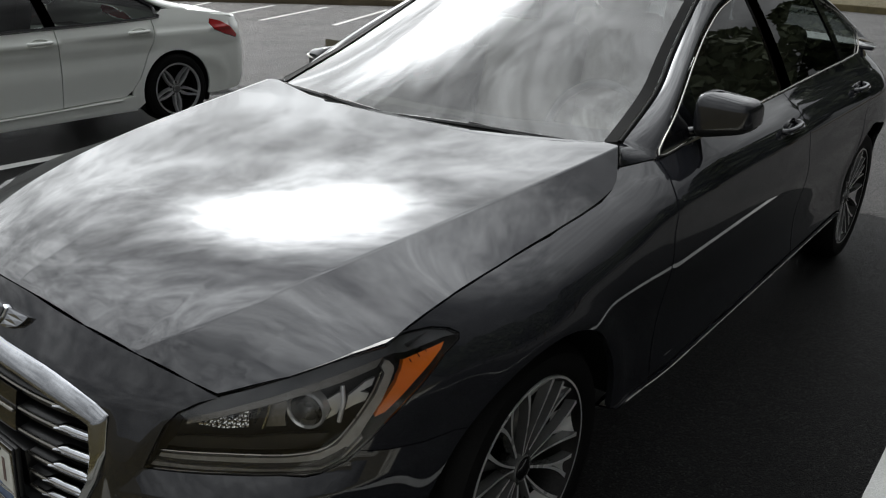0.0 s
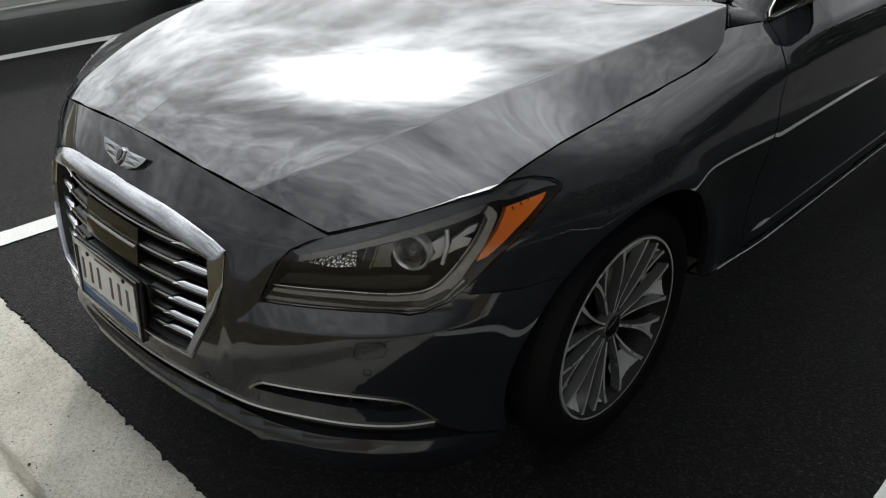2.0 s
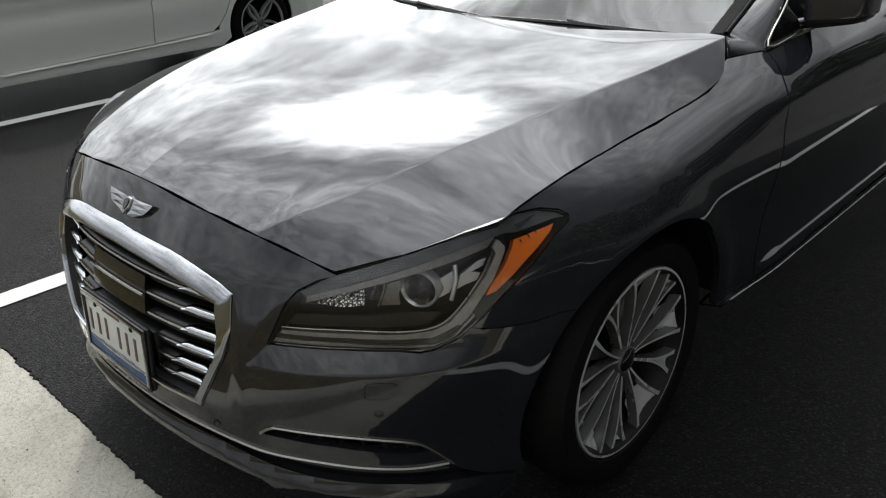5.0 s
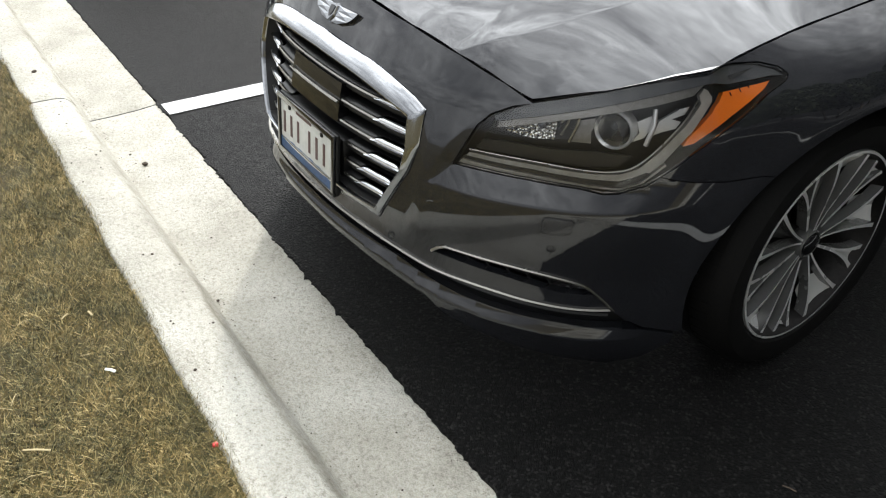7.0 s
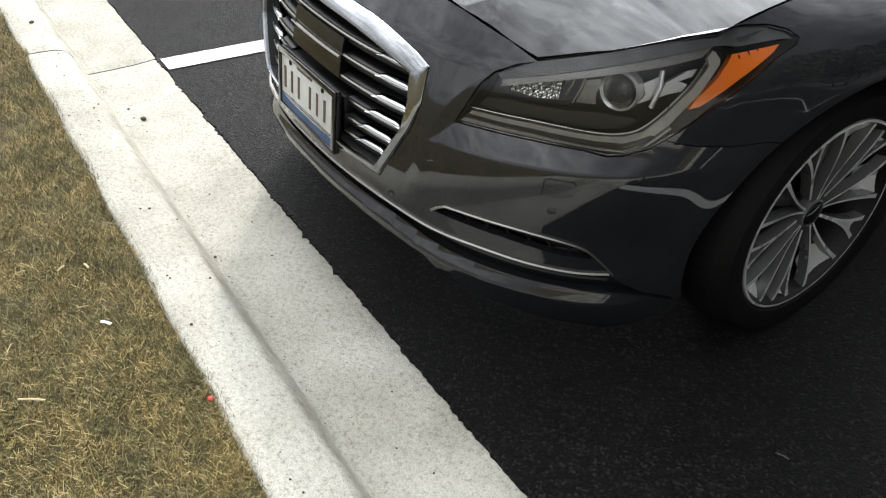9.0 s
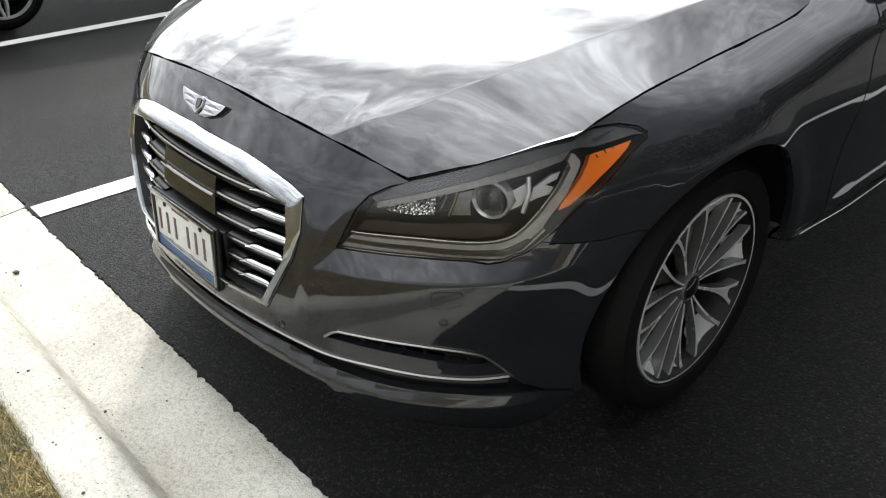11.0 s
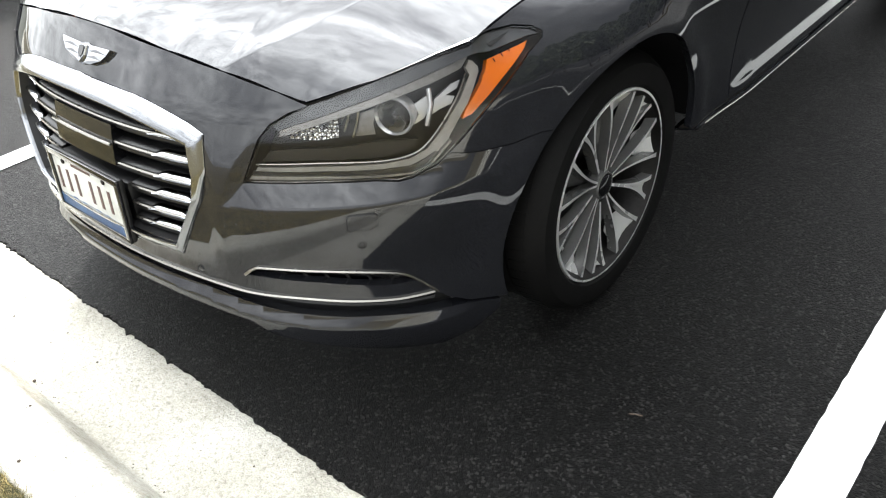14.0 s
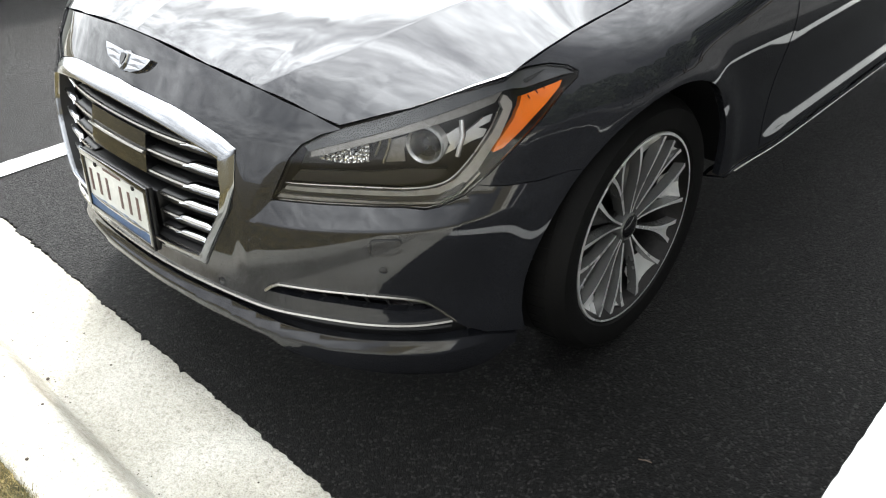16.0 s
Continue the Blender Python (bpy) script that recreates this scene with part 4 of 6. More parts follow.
WIN = [(1.60, 0.980), (1.78, 1.07), (2.05, 1.206), (2.25, 1.285), (2.46, 1.342), (2.8, 1.385), (3.15, 1.385), (3.5, 1.34), (3.83, 1.245), (4.03, 1.165), (4.06, 1.115), (4.0, 1.055), (3.85, 1.038), (3.0, 1.018), (2.46, 1.004), (1.9, 0.988)]
ROOF_L = [(0.725, 1.53, 1.014), (0.692, 1.81, 1.115), (0.645, 2.01, 1.212), (0.605, 2.20, 1.305), (0.575, 2.37, 1.375), (0.56, 2.62, 1.425), (0.555, 2.95, 1.44), (0.565, 3.35, 1.415), (0.59, 3.70, 1.34), (0.62, 4.0, 1.235), (0.67, 4.35, 1.085)]


def greenhouse():
    rail = curve_pts(ROOF_L, 8)
    for s in (1, -1):
        g = lambda y, z, s=s: (s * green(y, z)[0], y, z)
        win = curve_pts(WIN, 4, True)
        win2 = [(p[0], p[1]) for p in win]
        # body-coloured pillar and roof rail round the side windows
        def pillar(a, b, s=s):
            i = a * (len(rail) - 1)
            k = min(int(i), len(rail) - 2)
            r = rail[k] + (rail[k + 1] - rail[k]) * (i - k)
            top = curve_pts([(1.60, 0.974), (1.77, 1.074), (2.04, 1.212), (2.24, 1.292), (2.455, 1.350), (2.8, 1.393), (3.15, 1.393), (3.51, 1.348), (3.845, 1.252), (4.05, 1.172), (4.3, 1.07)], 8)
            j = a * (len(top) - 1)
            m = min(int(j), len(top) - 2)
            t = top[m] + (top[m + 1] - top[m]) * (j - m)
            o = Vector(green(t[0], t[1]))
            p = Vector(r)
            mid = (o + p) / 2 + Vector((0.022, -0.012, 0.018)) * (0.35 + 0.65 * sstep(0, 0.12, a))
            q = o * (1 - b) ** 2 + mid * 2 * b * (1 - b) + p * b * b
            return s * q.x, q.y, q.z
        brow = [Vector((0.791, 1.394, 0.972)), Vector((0.770, 1.440, 0.998)), Vector((0.744, 1.480, 1.016))]

        def whole(a, b, s=s):
            # the pillar with its foot, which runs down to the wing behind the bonnet's corner
            if a >= 0.1:
                return pillar((a - 0.1) / 0.9, b)
            k = 1 - a / 0.1
            p = Vector(pillar(0.0, b))
            q = brow[0] * (1 - b) ** 2 + brow[1] * 2 * b * (1 - b) + brow[2] * b * b
            q.x *= s
            v = p + (q - p) * k
            low = Vector(pillar(0.0, 0.0)).lerp(Vector((s * brow[0].x, brow[0].y, brow[0].z)), k)
            v.x += (s * (shell(low.y, 0.971)[0] + 0.001) - low.x) * (1 - b) ** 2 * (4 * k * (1 - k)) ** 0.5
            return tuple(v)
        sheet("roof_pillar", whole, 80, 10, PAINT, car)
        panel("side_glass", g, win2, TINT, car, (), 0.06, 0.004, 0.0, -0.004, flip=s < 0)
        trim = [Vector(g(y, z)) + Vector((s * 0.003, 0, 0)) for y, z in win2]
        tube("window_trim", trim + trim[:1], 0.0036, SATIN, car, sides=8, label="bright window surround", cap=False)
        bp = [(2.76, 1.008), (2.88, 1.011), (2.80, 1.39), (2.70, 1.38)]
        panel("door_pillar", g, bp, GLOSSBLACK, car, (), 0.05, 0.01, 0.0, 0.001, flip=s < 0)
        panel("mirror_sail", g, [(1.62, 0.984), (1.78, 1.066), (1.93, 1.142), (1.95, 0.992)], GLOSSBLACK, car, (), 0.04, 0.01, 0.0, 0.001, flip=s < 0)
        panel("rear_pillar_trim", g, [(3.66, 1.036), (3.74, 1.038), (3.60, 1.315), (3.53, 1.335)], GLOSSBLACK, car, (), 0.05, 0.01, 0.0, 0.001, flip=s < 0)

    for s in (1, -1):
        # black strip added under the shut line, for the shade in the gap
        def gutter(a, b, s=s):
            y = 0.50 + 0.86 * b
            p, q = Vector((seam_x(y) - 0.03, y, seam_z(y) - 0.012)), Vector((seam_x(y) + 0.012, y, seam_z(y) - 0.030))
            v = p + (q - p) * a
            return s * v.x, v.y, v.z
        sheet("gap_strip", gutter, 4, 24, BLACK, car)
        tube("screen_seal", [Vector((s * (p[0] - 0.002), p[1] - 0.004, p[2] + 0.003)) for p in rail[:40]], 0.0065, RUBBER, car, sides=8)

    def screen(a, b):
        x = a * 2 - 1
        i = b * 32
        m = min(int(i), 31)
        r = rail[m] + (rail[m + 1] - rail[m]) * (i - m)
        c = Vector((0, 1.315 + (2.17 - 1.315) * b, 1.0 + (1.432 - 1.0) * (b * (1.12 - 0.12 * b))))
        e = Vector(r) + Vector((-0.006, -0.014, 0.001))
        t = abs(x)
        q = c + (e - c) * t ** 2.2
        return e.x * x, q.y, q.z
    w = sheet("windscreen", screen, 32, 24, GLASS, car, label="windscreen mirroring bright cloud")
    w.visible_shadow = False
    # dark band round the screen
    for s in (0.0, 1.0):
        sheet("screen_band", lambda a, b, s=s: Vector(screen(s + (0.030 if s < 0.5 else -0.022) * a, b)) + Vector((0, -0.003, 0.004)), 2, 24, RUBBER, car)
    sheet("screen_band", lambda a, b: Vector(screen(a, 0.0 + 0.085 * b)) + Vector((0, 0.01, -0.006)), 24, 3, RUBBER, car)
    sheet("screen_band", lambda a, b: Vector(screen(a, 0.93 + 0.07 * b)) + Vector((0, -0.003, 0.004)), 24, 3, RUBBER, car)

    def roof(a, b):
        i = 32 + b * (len(rail) - 1 - 32 - 8)
        m = min(int(i), len(rail) - 2)
        r = rail[m] + (rail[m + 1] - rail[m]) * (i - m)
        x = a * 2 - 1
        up = (0.055 * math.sin(math.pi * (0.25 + 0.6 * b))) * (1 - x * x)
        return r[0] * x, r[1] - 0.19 * (1 - b) * (1 - abs(x) ** 2.2) + 0.05 * b * (1 - x * x), r[2] + up
    sheet("roof", roof, 24, 30, PAINT, car, thick=0.015)

    def back(a, b):
        r0, r1 = rail[-9], rail[-1]
        x = a * 2 - 1
        r = r0 + (r1 - r0) * b
        return r[0] * x, r[1] + 0.05 * (1 - x * x), r[2] + (0.05 - 0.02 * b) * (1 - x * x)
    sheet("rear_screen", back, 16, 10, TINT, car)

    def boot(a, b):
        x = a * 2 - 1
        p = Vector(shell(4.0 + 0.999 * b, 1.09 - 0.05 * b)) if b > 0 else Vector(shell(4.0, 1.10))
        yy = 4.25 + (4.86 - 4.25) * b
        w = 0.80 - 0.16 * b * b
        return w * x, yy - 0.05 * b * x * x, 1.045 + 0.03 * (1 - x * x) - 0.02 * b
    sheet("boot_lid", boot, 16, 10, PAINT, car, thick=0.015)


greenhouse()


# ---- wheels ----
def wheel(parent, hy, s, x_out, style):
    r_t, r_r = 0.338, 0.2525
    w = new("wheel")
    w.parent = parent
    w.matrix_basis = pose(s * x_out, hy, HUB_Z, 0, 0, 0 if s > 0 else 180)
    I = Matrix.Identity(4)
    lathe("tyre", [(r_r - 0.012, -0.03), (r_r, -0.002), (r_r + 0.008, 0.006), (r_r + 0.03, 0.012), (r_r + 0.058, 0.009), (r_t - 0.012, -0.008), (r_t - 0.002, -0.026), (r_t, -0.05),
                   (r_t, -0.08), (r_t - 0.007, -0.082), (r_t - 0.007, -0.089), (r_t, -0.091), (r_t, -0.15), (r_t - 0.007, -0.152), (r_t - 0.007, -0.159), (r_t, -0.161),
                   (r_t, -0.20), (r_t - 0.02, -0.236), (r_r, -0.24)], I, RUBBER, w, n=72)
    # tread blocks along both shoulders
    for x0, x1 in ((-0.078, -0.030), (-0.205, -0.163)):
        verts, faces = [], []
        for i in range(64):
            n = len(verts)
            for x, drop in ((x0, 0.0), (x1, 0.0)):
                for a in (i - 0.36, i + 0.36):
                    for r in (r_t - 0.008, r_t + 0.0035 - (0.004 if x in (-0.030, -0.205) else 0)):
                        wa = 2 * math.pi * (a + (0.25 if x == x1 else 0)) / 64
                        verts.append((x, r * math.sin(wa), r * math.cos(wa)))
            faces += [tuple(n + q for q in f) for f in ((0, 1, 3, 2), (4, 6, 7, 5), (0, 4, 5, 1), (2, 3, 7, 6), (1, 5, 7, 3))]
        tagged(part("tread", (verts, faces), RUBBER, w), kind="stuff")
    lathe("rim", [(r_r - 0.003, -0.03), (r_r, -0.004), (r_r - 0.002, 0.003), (r_r - 0.008, 0.003)], I, BRIGHT, w, n=72)
    lathe("barrel", [(r_r - 0.008, 0.0026), (r_r - 0.014, -0.006), (r_r - 0.02, -0.022), (r_r - 0.035, -0.06), (r_r - 0.045, -0.16), (0.08, -0.17)], I, DARKMETAL, w, n=72)
    lathe("brake_disc", [(0.165, -0.10), (0.165, -0.12), (0.06, -0.12), (0.06, -0.095), (0.165, -0.10)], I, DARKMETAL, w, n=40)
    return w, r_r


def blade_mesh(sec, width, height, base):
    """A tapering bar along stations of (radius, angle, front x): sections with a flat machined face and sloping sides."""
    verts, faces = [], []
    for i, (r, a, x) in enumerate(sec):
        c = Vector((0, math.sin(a), math.cos(a)))
        t = Vector((0, math.cos(a), -math.sin(a)))
        wd, ht = width(i / (len(sec) - 1)), height(i / (len(sec) - 1))
        for k, d in ((-1.6, ht), (-1.0, 0.0), (1.0, 0.0), (1.6, ht)):
            verts.append(c * r + t * wd * k / 2 + Vector((x - d, 0, 0)))
    n = len(sec)
    for i in range(n - 1):
        for k in range(3):
            faces.append((i * 4 + k, i * 4 + k + 1, (i + 1) * 4 + k + 1, (i + 1) * 4 + k))
    faces += [(0, 1, 2, 3), (4 * n - 1, 4 * n - 2, 4 * n - 3, 4 * n - 4)]
    return verts, faces


def spoke_part(w, sec, width, depth):
    """A spoke with a machined face and dark grey painted flanks."""
    ob = part("spoke", blade_mesh(sec, width, depth, 0), ALLOY, w)
    ob.data.materials.append(BRIGHT)
    for i in range(len(sec) - 1):
        ob.data.polygons[i * 3 + 1].material_index = 1
    return ob


def front_wheel_face(w, turn):
    """Five pairs of thin machined spokes with hollow grey paddles between them, and a forked spoke in each bay."""
    lathe("centre_cap", [(0.0, -0.014), (0.020, -0.015), (0.028, -0.018), (0.031, -0.032)], Matrix.Identity(4), GLOSSBLACK, w, n=28)
    lathe("hub_ring", [(0.031, -0.020), (0.034, -0.019), (0.038, -0.022), (0.044, -0.06)], Matrix.Identity(4), ALLOY, w, n=32)
    r0, r1 = 0.036, 0.246
    fan = lambda t: radians(6.0 + 8.0 * t ** 1.2)

    def plate(name, a0, t0, t1, spread, depth, material, rows=6):
        """A hollowed web between two angles, from t0 to t1 along the radius."""
        pts, cols = [], 7
        for i in range(rows + 1):
            t = t0 + (t1 - t0) * i / rows
            r = r0 + (r1 - r0) * t
            for q in np.linspace(-1, 1, cols):
                a = a0 + q * spread(t)
                pts.append((depth(t) - 0.010 * (1 - q * q), r * math.sin(a), r * math.cos(a)))
        pf = [(i * cols + j, i * cols + j + 1, (i + 1) * cols + j + 1, (i + 1) * cols + j) for i in range(rows) for j in range(cols - 1)]
        ob = part(name, (pts, pf), material, w)
        ob.data.polygons.foreach_set("use_smooth", [True] * len(pf))
    for k in range(5):
        a0 = radians(turn + 72 * k)
        for g in (-1, 1):
            sec = [(r0 + (r1 - r0) * t, a0 + g * fan(t), -0.024 + 0.020 * math.sin(math.pi / 2 * t) ** 1.5) for t in np.linspace(0, 1, 9)]
            spoke_part(w, sec, lambda t: 0.0055 + 0.008 * t ** 3, lambda t: 0.026)
        plate("paddle", a0, 0.08, 0.70, fan, lambda t: -0.040 - 0.024 * math.sin(math.pi * t), ALLOY)
        plate("paddle_foot", a0, 0.70, 1.0, fan, lambda t: -0.047 + 0.040 * sstep(0.66, 1.0, t), BRIGHT)
        # fork in the bay, with a bright foot between its tines
        bay = a0 + radians(36)
        tine = lambda t: radians(1.0 + 6.5 * max(t - 0.40, 0.0) ** 1.6 / 0.44)
        for g in (-1, 1):
            sec = [(r0 + (r1 - r0) * t, bay + g * tine(t), -0.028 + 0.023 * t) for t in np.linspace(0.06, 1, 9)]
            spoke_part(w, sec, lambda t: 0.0055 + 0.008 * t ** 3, lambda t: 0.026)
        plate("fork_foot", bay, 0.70, 1.0, tine, lambda t: -0.040 + 0.033 * sstep(0.70, 1.0, t), BRIGHT)
        for g in (-1, 1):
            ang = bay + g * radians(14)
            lathe("wheel_nut", [(0, 0.004), (0.008, 0.004), (0.010, -0.012)], Matrix.Translation((-0.046, 0.058 * math.sin(ang), 0.058 * math.cos(ang))), DARKMETAL, w, n=6)
    stem = radians(turn + 61)
    tube("valve", [(-0.030, 0.222 * math.sin(stem), 0.222 * math.cos(stem)), (-0.012, 0.205 * math.sin(stem), 0.205 * math.cos(stem))], 0.004, SATIN, w, sides=8)


def sedan_wheels():
    for hy in (HUB_F, HUB_R):
        for s in (1, -1):
            w, _ = wheel(car, hy, s, 0.895 if hy < 2 else 0.922, 0)
            front_wheel_face(w, 8 if hy < 2 else 30)
            w.name = "wheel"


sedan_wheels()


def liners():
    for hy in (HUB_F, HUB_R):
        for s in (1, -1):
            def f(a, b, hy=hy, s=s):
                w = radians(5 + 183 * a)
                y, z = hy + 0.405 * math.cos(w), HUB_Z + 0.405 * math.sin(w)
                edge = min(0.90, shell(u_at(y, max(z, 0.2)), max(z, 0.2))[0] - 0.03)
                return s * (edge - (edge - 0.54) * b), y, z
            sheet("arch_liner", f, 24, 2, BLACK, car)
            sheet("liner_wall", lambda a, b, hy=hy, s=s: (s * 0.54, hy + 0.41 * (2 * a - 1), 0.30 + 0.44 * b), 2, 2, BLACK, car)
    sheet("underbody", lambda a, b: (0.70 * (2 * a - 1) * (0.62 + 0.38 * sstep(0, 0.12, b)), 0.16 + 4.7 * b, 0.19), 6, 20, BLACK, car)
    sheet("bulkhead", lambda a, b: (0.80 * (2 * a - 1), 0.60, 0.19 + 0.58 * b), 4, 4, BLACK, car)


liners()


# ---- headlamps, badge, plate, mirrors, cabin ----
LENS = glass("lens_glass", (0.92, 0.93, 0.95), 1.0)
BEZEL = vary(mat("lamp_bezel", (0.02, 0.019, 0.018), 0.28), ((0.012, 0.011, 0.010), (0.026, 0.024, 0.022)), 9, 200, rough=(0.22, 0.4))
BROW = vary(mat("smoked_brow", (0.09, 0.094, 0.10), 0.2), ((0.06, 0.062, 0.068), (0.12, 0.124, 0.13)), 8, 25, rough=(0.14, 0.26))


def facets(name):
    """Bright reflector pressed in small diamonds."""
    m = mat(name, (0.72, 0.72, 0.70), 0.12, 1.0)
    nt = m.node_tree
    tc = nt.nodes.new("ShaderNodeTexCoord")
    v = nt.nodes.new("ShaderNodeTexVoronoi")
    v.inputs["Scale"].default_value = 130.0
    v.inputs["Randomness"].default_value = 0.25
    bp = nt.nodes.new("ShaderNodeBump")
    bp.inputs["Strength"].default_value, bp.inputs["Distance"].default_value = 1.0, 0.004
    nt.links.new(tc.outputs["Object"], v.inputs["Vector"])
    nt.links.new(v.outputs["Distance"], bp.inputs["Height"])
    nt.links.new(bp.outputs["Normal"], nt.nodes["Principled BSDF"].inputs["Normal"])
    return m


FACETS = facets("facet_reflector")
GLEAM = vary(mat("bright_reflector", (0.8, 0.8, 0.79), 0.22, 0.6), ((0.76, 0.76, 0.75), (0.84, 0.84, 0.83)), 9, 120, rough=(0.16, 0.28))


def headlamp(s):
    S = lambda pts: [(s * u, z) for u, z in pts]
    outline = []
    for i in range(len(LAMP)):
        a, b = np.array(LAMP[i]), np.array(LAMP[(i + 1) % len(LAMP)])
        outline += [tuple(a + (b - a) * j / 3) for j in range(3)]
    n = len(outline)
    mid = np.mean(outline, 0)
    verts, faces = [], []
    for off, k in ((-0.001, 1.0), (-0.030, 0.985), (-0.075, 0.93)):
        for u, z in outline:
            verts.append(at(s * (mid[0] + (u - mid[0]) * k), mid[1] + (z - mid[1]) * k, off))
    for r in range(2):
        for i in range(n):
            q = (r * n + i, r * n + (i + 1) % n, (r + 1) * n + (i + 1) % n, (r + 1) * n + i)
            faces.append(q)
    body = part("headlamp", (verts, faces), BEZEL, car, "clear-covered headlamp with projector and amber marker")
    panel("lamp_back", shell, S(LAMP), BEZEL, body, (), 0.04, 0.002, 0.006, -0.074)
    brow = [(0.386, 0.739), (0.482, 0.776), (0.569, 0.810), (0.617, 0.823), (0.662, 0.829), (0.705, 0.828), (0.735, 0.820), (0.750, 0.808), (0.730, 0.808), (0.662, 0.795), (0.640, 0.797),
            (0.621, 0.797), (0.575, 0.781), (0.500, 0.753), (0.430, 0.726), (0.345, 0.690), (0.335, 0.700), (0.361, 0.722)]
    panel("lamp_brow", shell, S(brow), BROW, body, (), 0.02, 0.025, 0.002, -0.010)
    ledge = [(0.345, 0.690), (0.430, 0.726), (0.500, 0.753), (0.575, 0.781), (0.621, 0.797), (0.612, 0.778), (0.568, 0.760), (0.493, 0.735), (0.430, 0.712), (0.345, 0.676)]
    panel("lamp_ledge", shell, S(ledge), SMOKE, body, (), 0.02, 0.012, 0.0, -0.024)
    # light guide: a pale bar along the foot that turns up the outer side
    guide = [(0.306, 0.597), (0.412, 0.597), (0.505, 0.590), (0.549, 0.588), (0.575, 0.600), (0.604, 0.643), (0.629, 0.708), (0.641, 0.767), (0.638, 0.785), (0.622, 0.792),
             (0.618, 0.778), (0.625, 0.764), (0.615, 0.722), (0.593, 0.668), (0.570, 0.630), (0.545, 0.616), (0.504, 0.612), (0.412, 0.616), (0.312, 0.613)]
    panel("light_guide", shell, S(guide), DIFFUSE, body, (), 0.012, 0.016, 0.001, -0.020)
    edge = curve_pts([(0.312, 0.6145), (0.412, 0.6185), (0.504, 0.6145), (0.543, 0.619), (0.566, 0.633), (0.589, 0.669), (0.611, 0.722), (0.621, 0.764)], 5)
    tube("guide_rim", [at(s * u, z, -0.021) for u, z in edge], 0.0018, SATIN, body, sides=6)
    foot = [(0.300, 0.586), (0.414, 0.588), (0.505, 0.585), (0.549, 0.584), (0.578, 0.598), (0.607, 0.640), (0.604, 0.643), (0.575, 0.600), (0.549, 0.588), (0.505, 0.590), (0.412, 0.597), (0.306, 0.597)]
    panel("lamp_foot", shell, S(foot), SMOKE, body, (), 0.015, 0.02, 0.0, -0.012)
    low = [(0.302, 0.5925), (0.412, 0.5935), (0.505, 0.5875), (0.549, 0.586), (0.573, 0.6005), (0.590, 0.620), (0.583, 0.622), (0.566, 0.610), (0.547, 0.600), (0.505, 0.600), (0.412, 0.605), (0.306, 0.6035)]
    panel("guide_skirt", shell, S(low), BEZEL, body, (), 0.012, 0.006, 0.0, -0.0185)
    amber = [(0.729, 0.802), (0.722, 0.789), (0.677, 0.740), (0.636, 0.686), (0.621, 0.680), (0.624, 0.698), (0.644, 0.747), (0.654, 0.768), (0.658, 0.785), (0.695, 0.794)]
    marker = panel("amber_marker", shell, S(amber), AMBER, body, (), 0.014, 0.018, 0.001, -0.014, label="orange side marker lens")
    for u, z in ((0.668, 0.778), (0.682, 0.784), (0.694, 0.790)):
        tube("marker_mark", [at(s * u, z, -0.0135), at(s * (u + 0.003), z - 0.006, -0.0135)], 0.0012, DARKMETAL, marker, sides=5)
    # projector
    c = at(s * 0.523, 0.693, -0.050)
    axis = Vector((s * 0.42, -1, 0.02)).normalized()
    M = Matrix.Translation(c) @ axis.to_track_quat("X", "Z").to_matrix().to_4x4()
    ring = lathe("projector_ring", [(0.0335, 0.006), (0.0350, 0.012), (0.0385, 0.015), (0.0415, 0.010), (0.0418, -0.012)], M, GLEAM, body, n=40)
    lathe("projector_bowl", [(0.0, -0.026), (0.014, -0.024), (0.026, -0.012), (0.0340, 0.008)], M, SATIN, body, n=32)
    lathe("projector_lens", [(0.0, 0.020), (0.010, 0.0185), (0.019, 0.0135), (0.026, 0.005), (0.0285, -0.004), (0.02, -0.005), (0.0, -0.005)], M, LENS, body, n=36, angle=1.0)
    # bright wings beside the projector
    wing1 = [(0.546, 0.724), (0.566, 0.740), (0.572, 0.716), (0.566, 0.690), (0.551, 0.680), (0.556, 0.700)]
    panel("bright_wing", shell, S(wing1), GLEAM, body, (), 0.012, 0.014, 0.0, -0.036)
    wing2 = [(0.577, 0.728), (0.600, 0.752), (0.614, 0.757), (0.611, 0.742), (0.594, 0.732), (0.609, 0.727), (0.606, 0.712), (0.588, 0.704), (0.577, 0.696)]
    panel("bright_wing", shell, S(wing2), GLEAM, body, (), 0.012, 0.014, 0.0, -0.034)
    tube("bright_fin", [at(s * 0.565, 0.744, -0.024), at(s * 0.571, 0.715, -0.020), at(s * 0.570, 0.674, -0.024)], 0.0050, GLEAM, body, sides=8)
    # inner reflector with its bulb
    refl = [(0.357, 0.655), (0.352, 0.672), (0.362, 0.686), (0.428, 0.706), (0.434, 0.690), (0.437, 0.655), (0.400, 0.650)]
    dish = lambda u, z: tuple(at(u, z, -0.058 + 0.9 * ((abs(u) - 0.397) ** 2 * 1.6 + (z - 0.678) ** 2 * 6)))
    panel("reflector", dish, S(refl), FACETS, body, (), 0.010, 0.006, 0.0, 0.0)
    b = at(s * 0.412, 0.684, -0.044)
    lathe("bulb", [(0.0, 0.010), (0.006, 0.008), (0.009, 0.0), (0.009, -0.012)], Matrix.Translation(b) @ axis.to_track_quat("X", "Z").to_matrix().to_4x4(), LENS, body, n=20, angle=1.0)
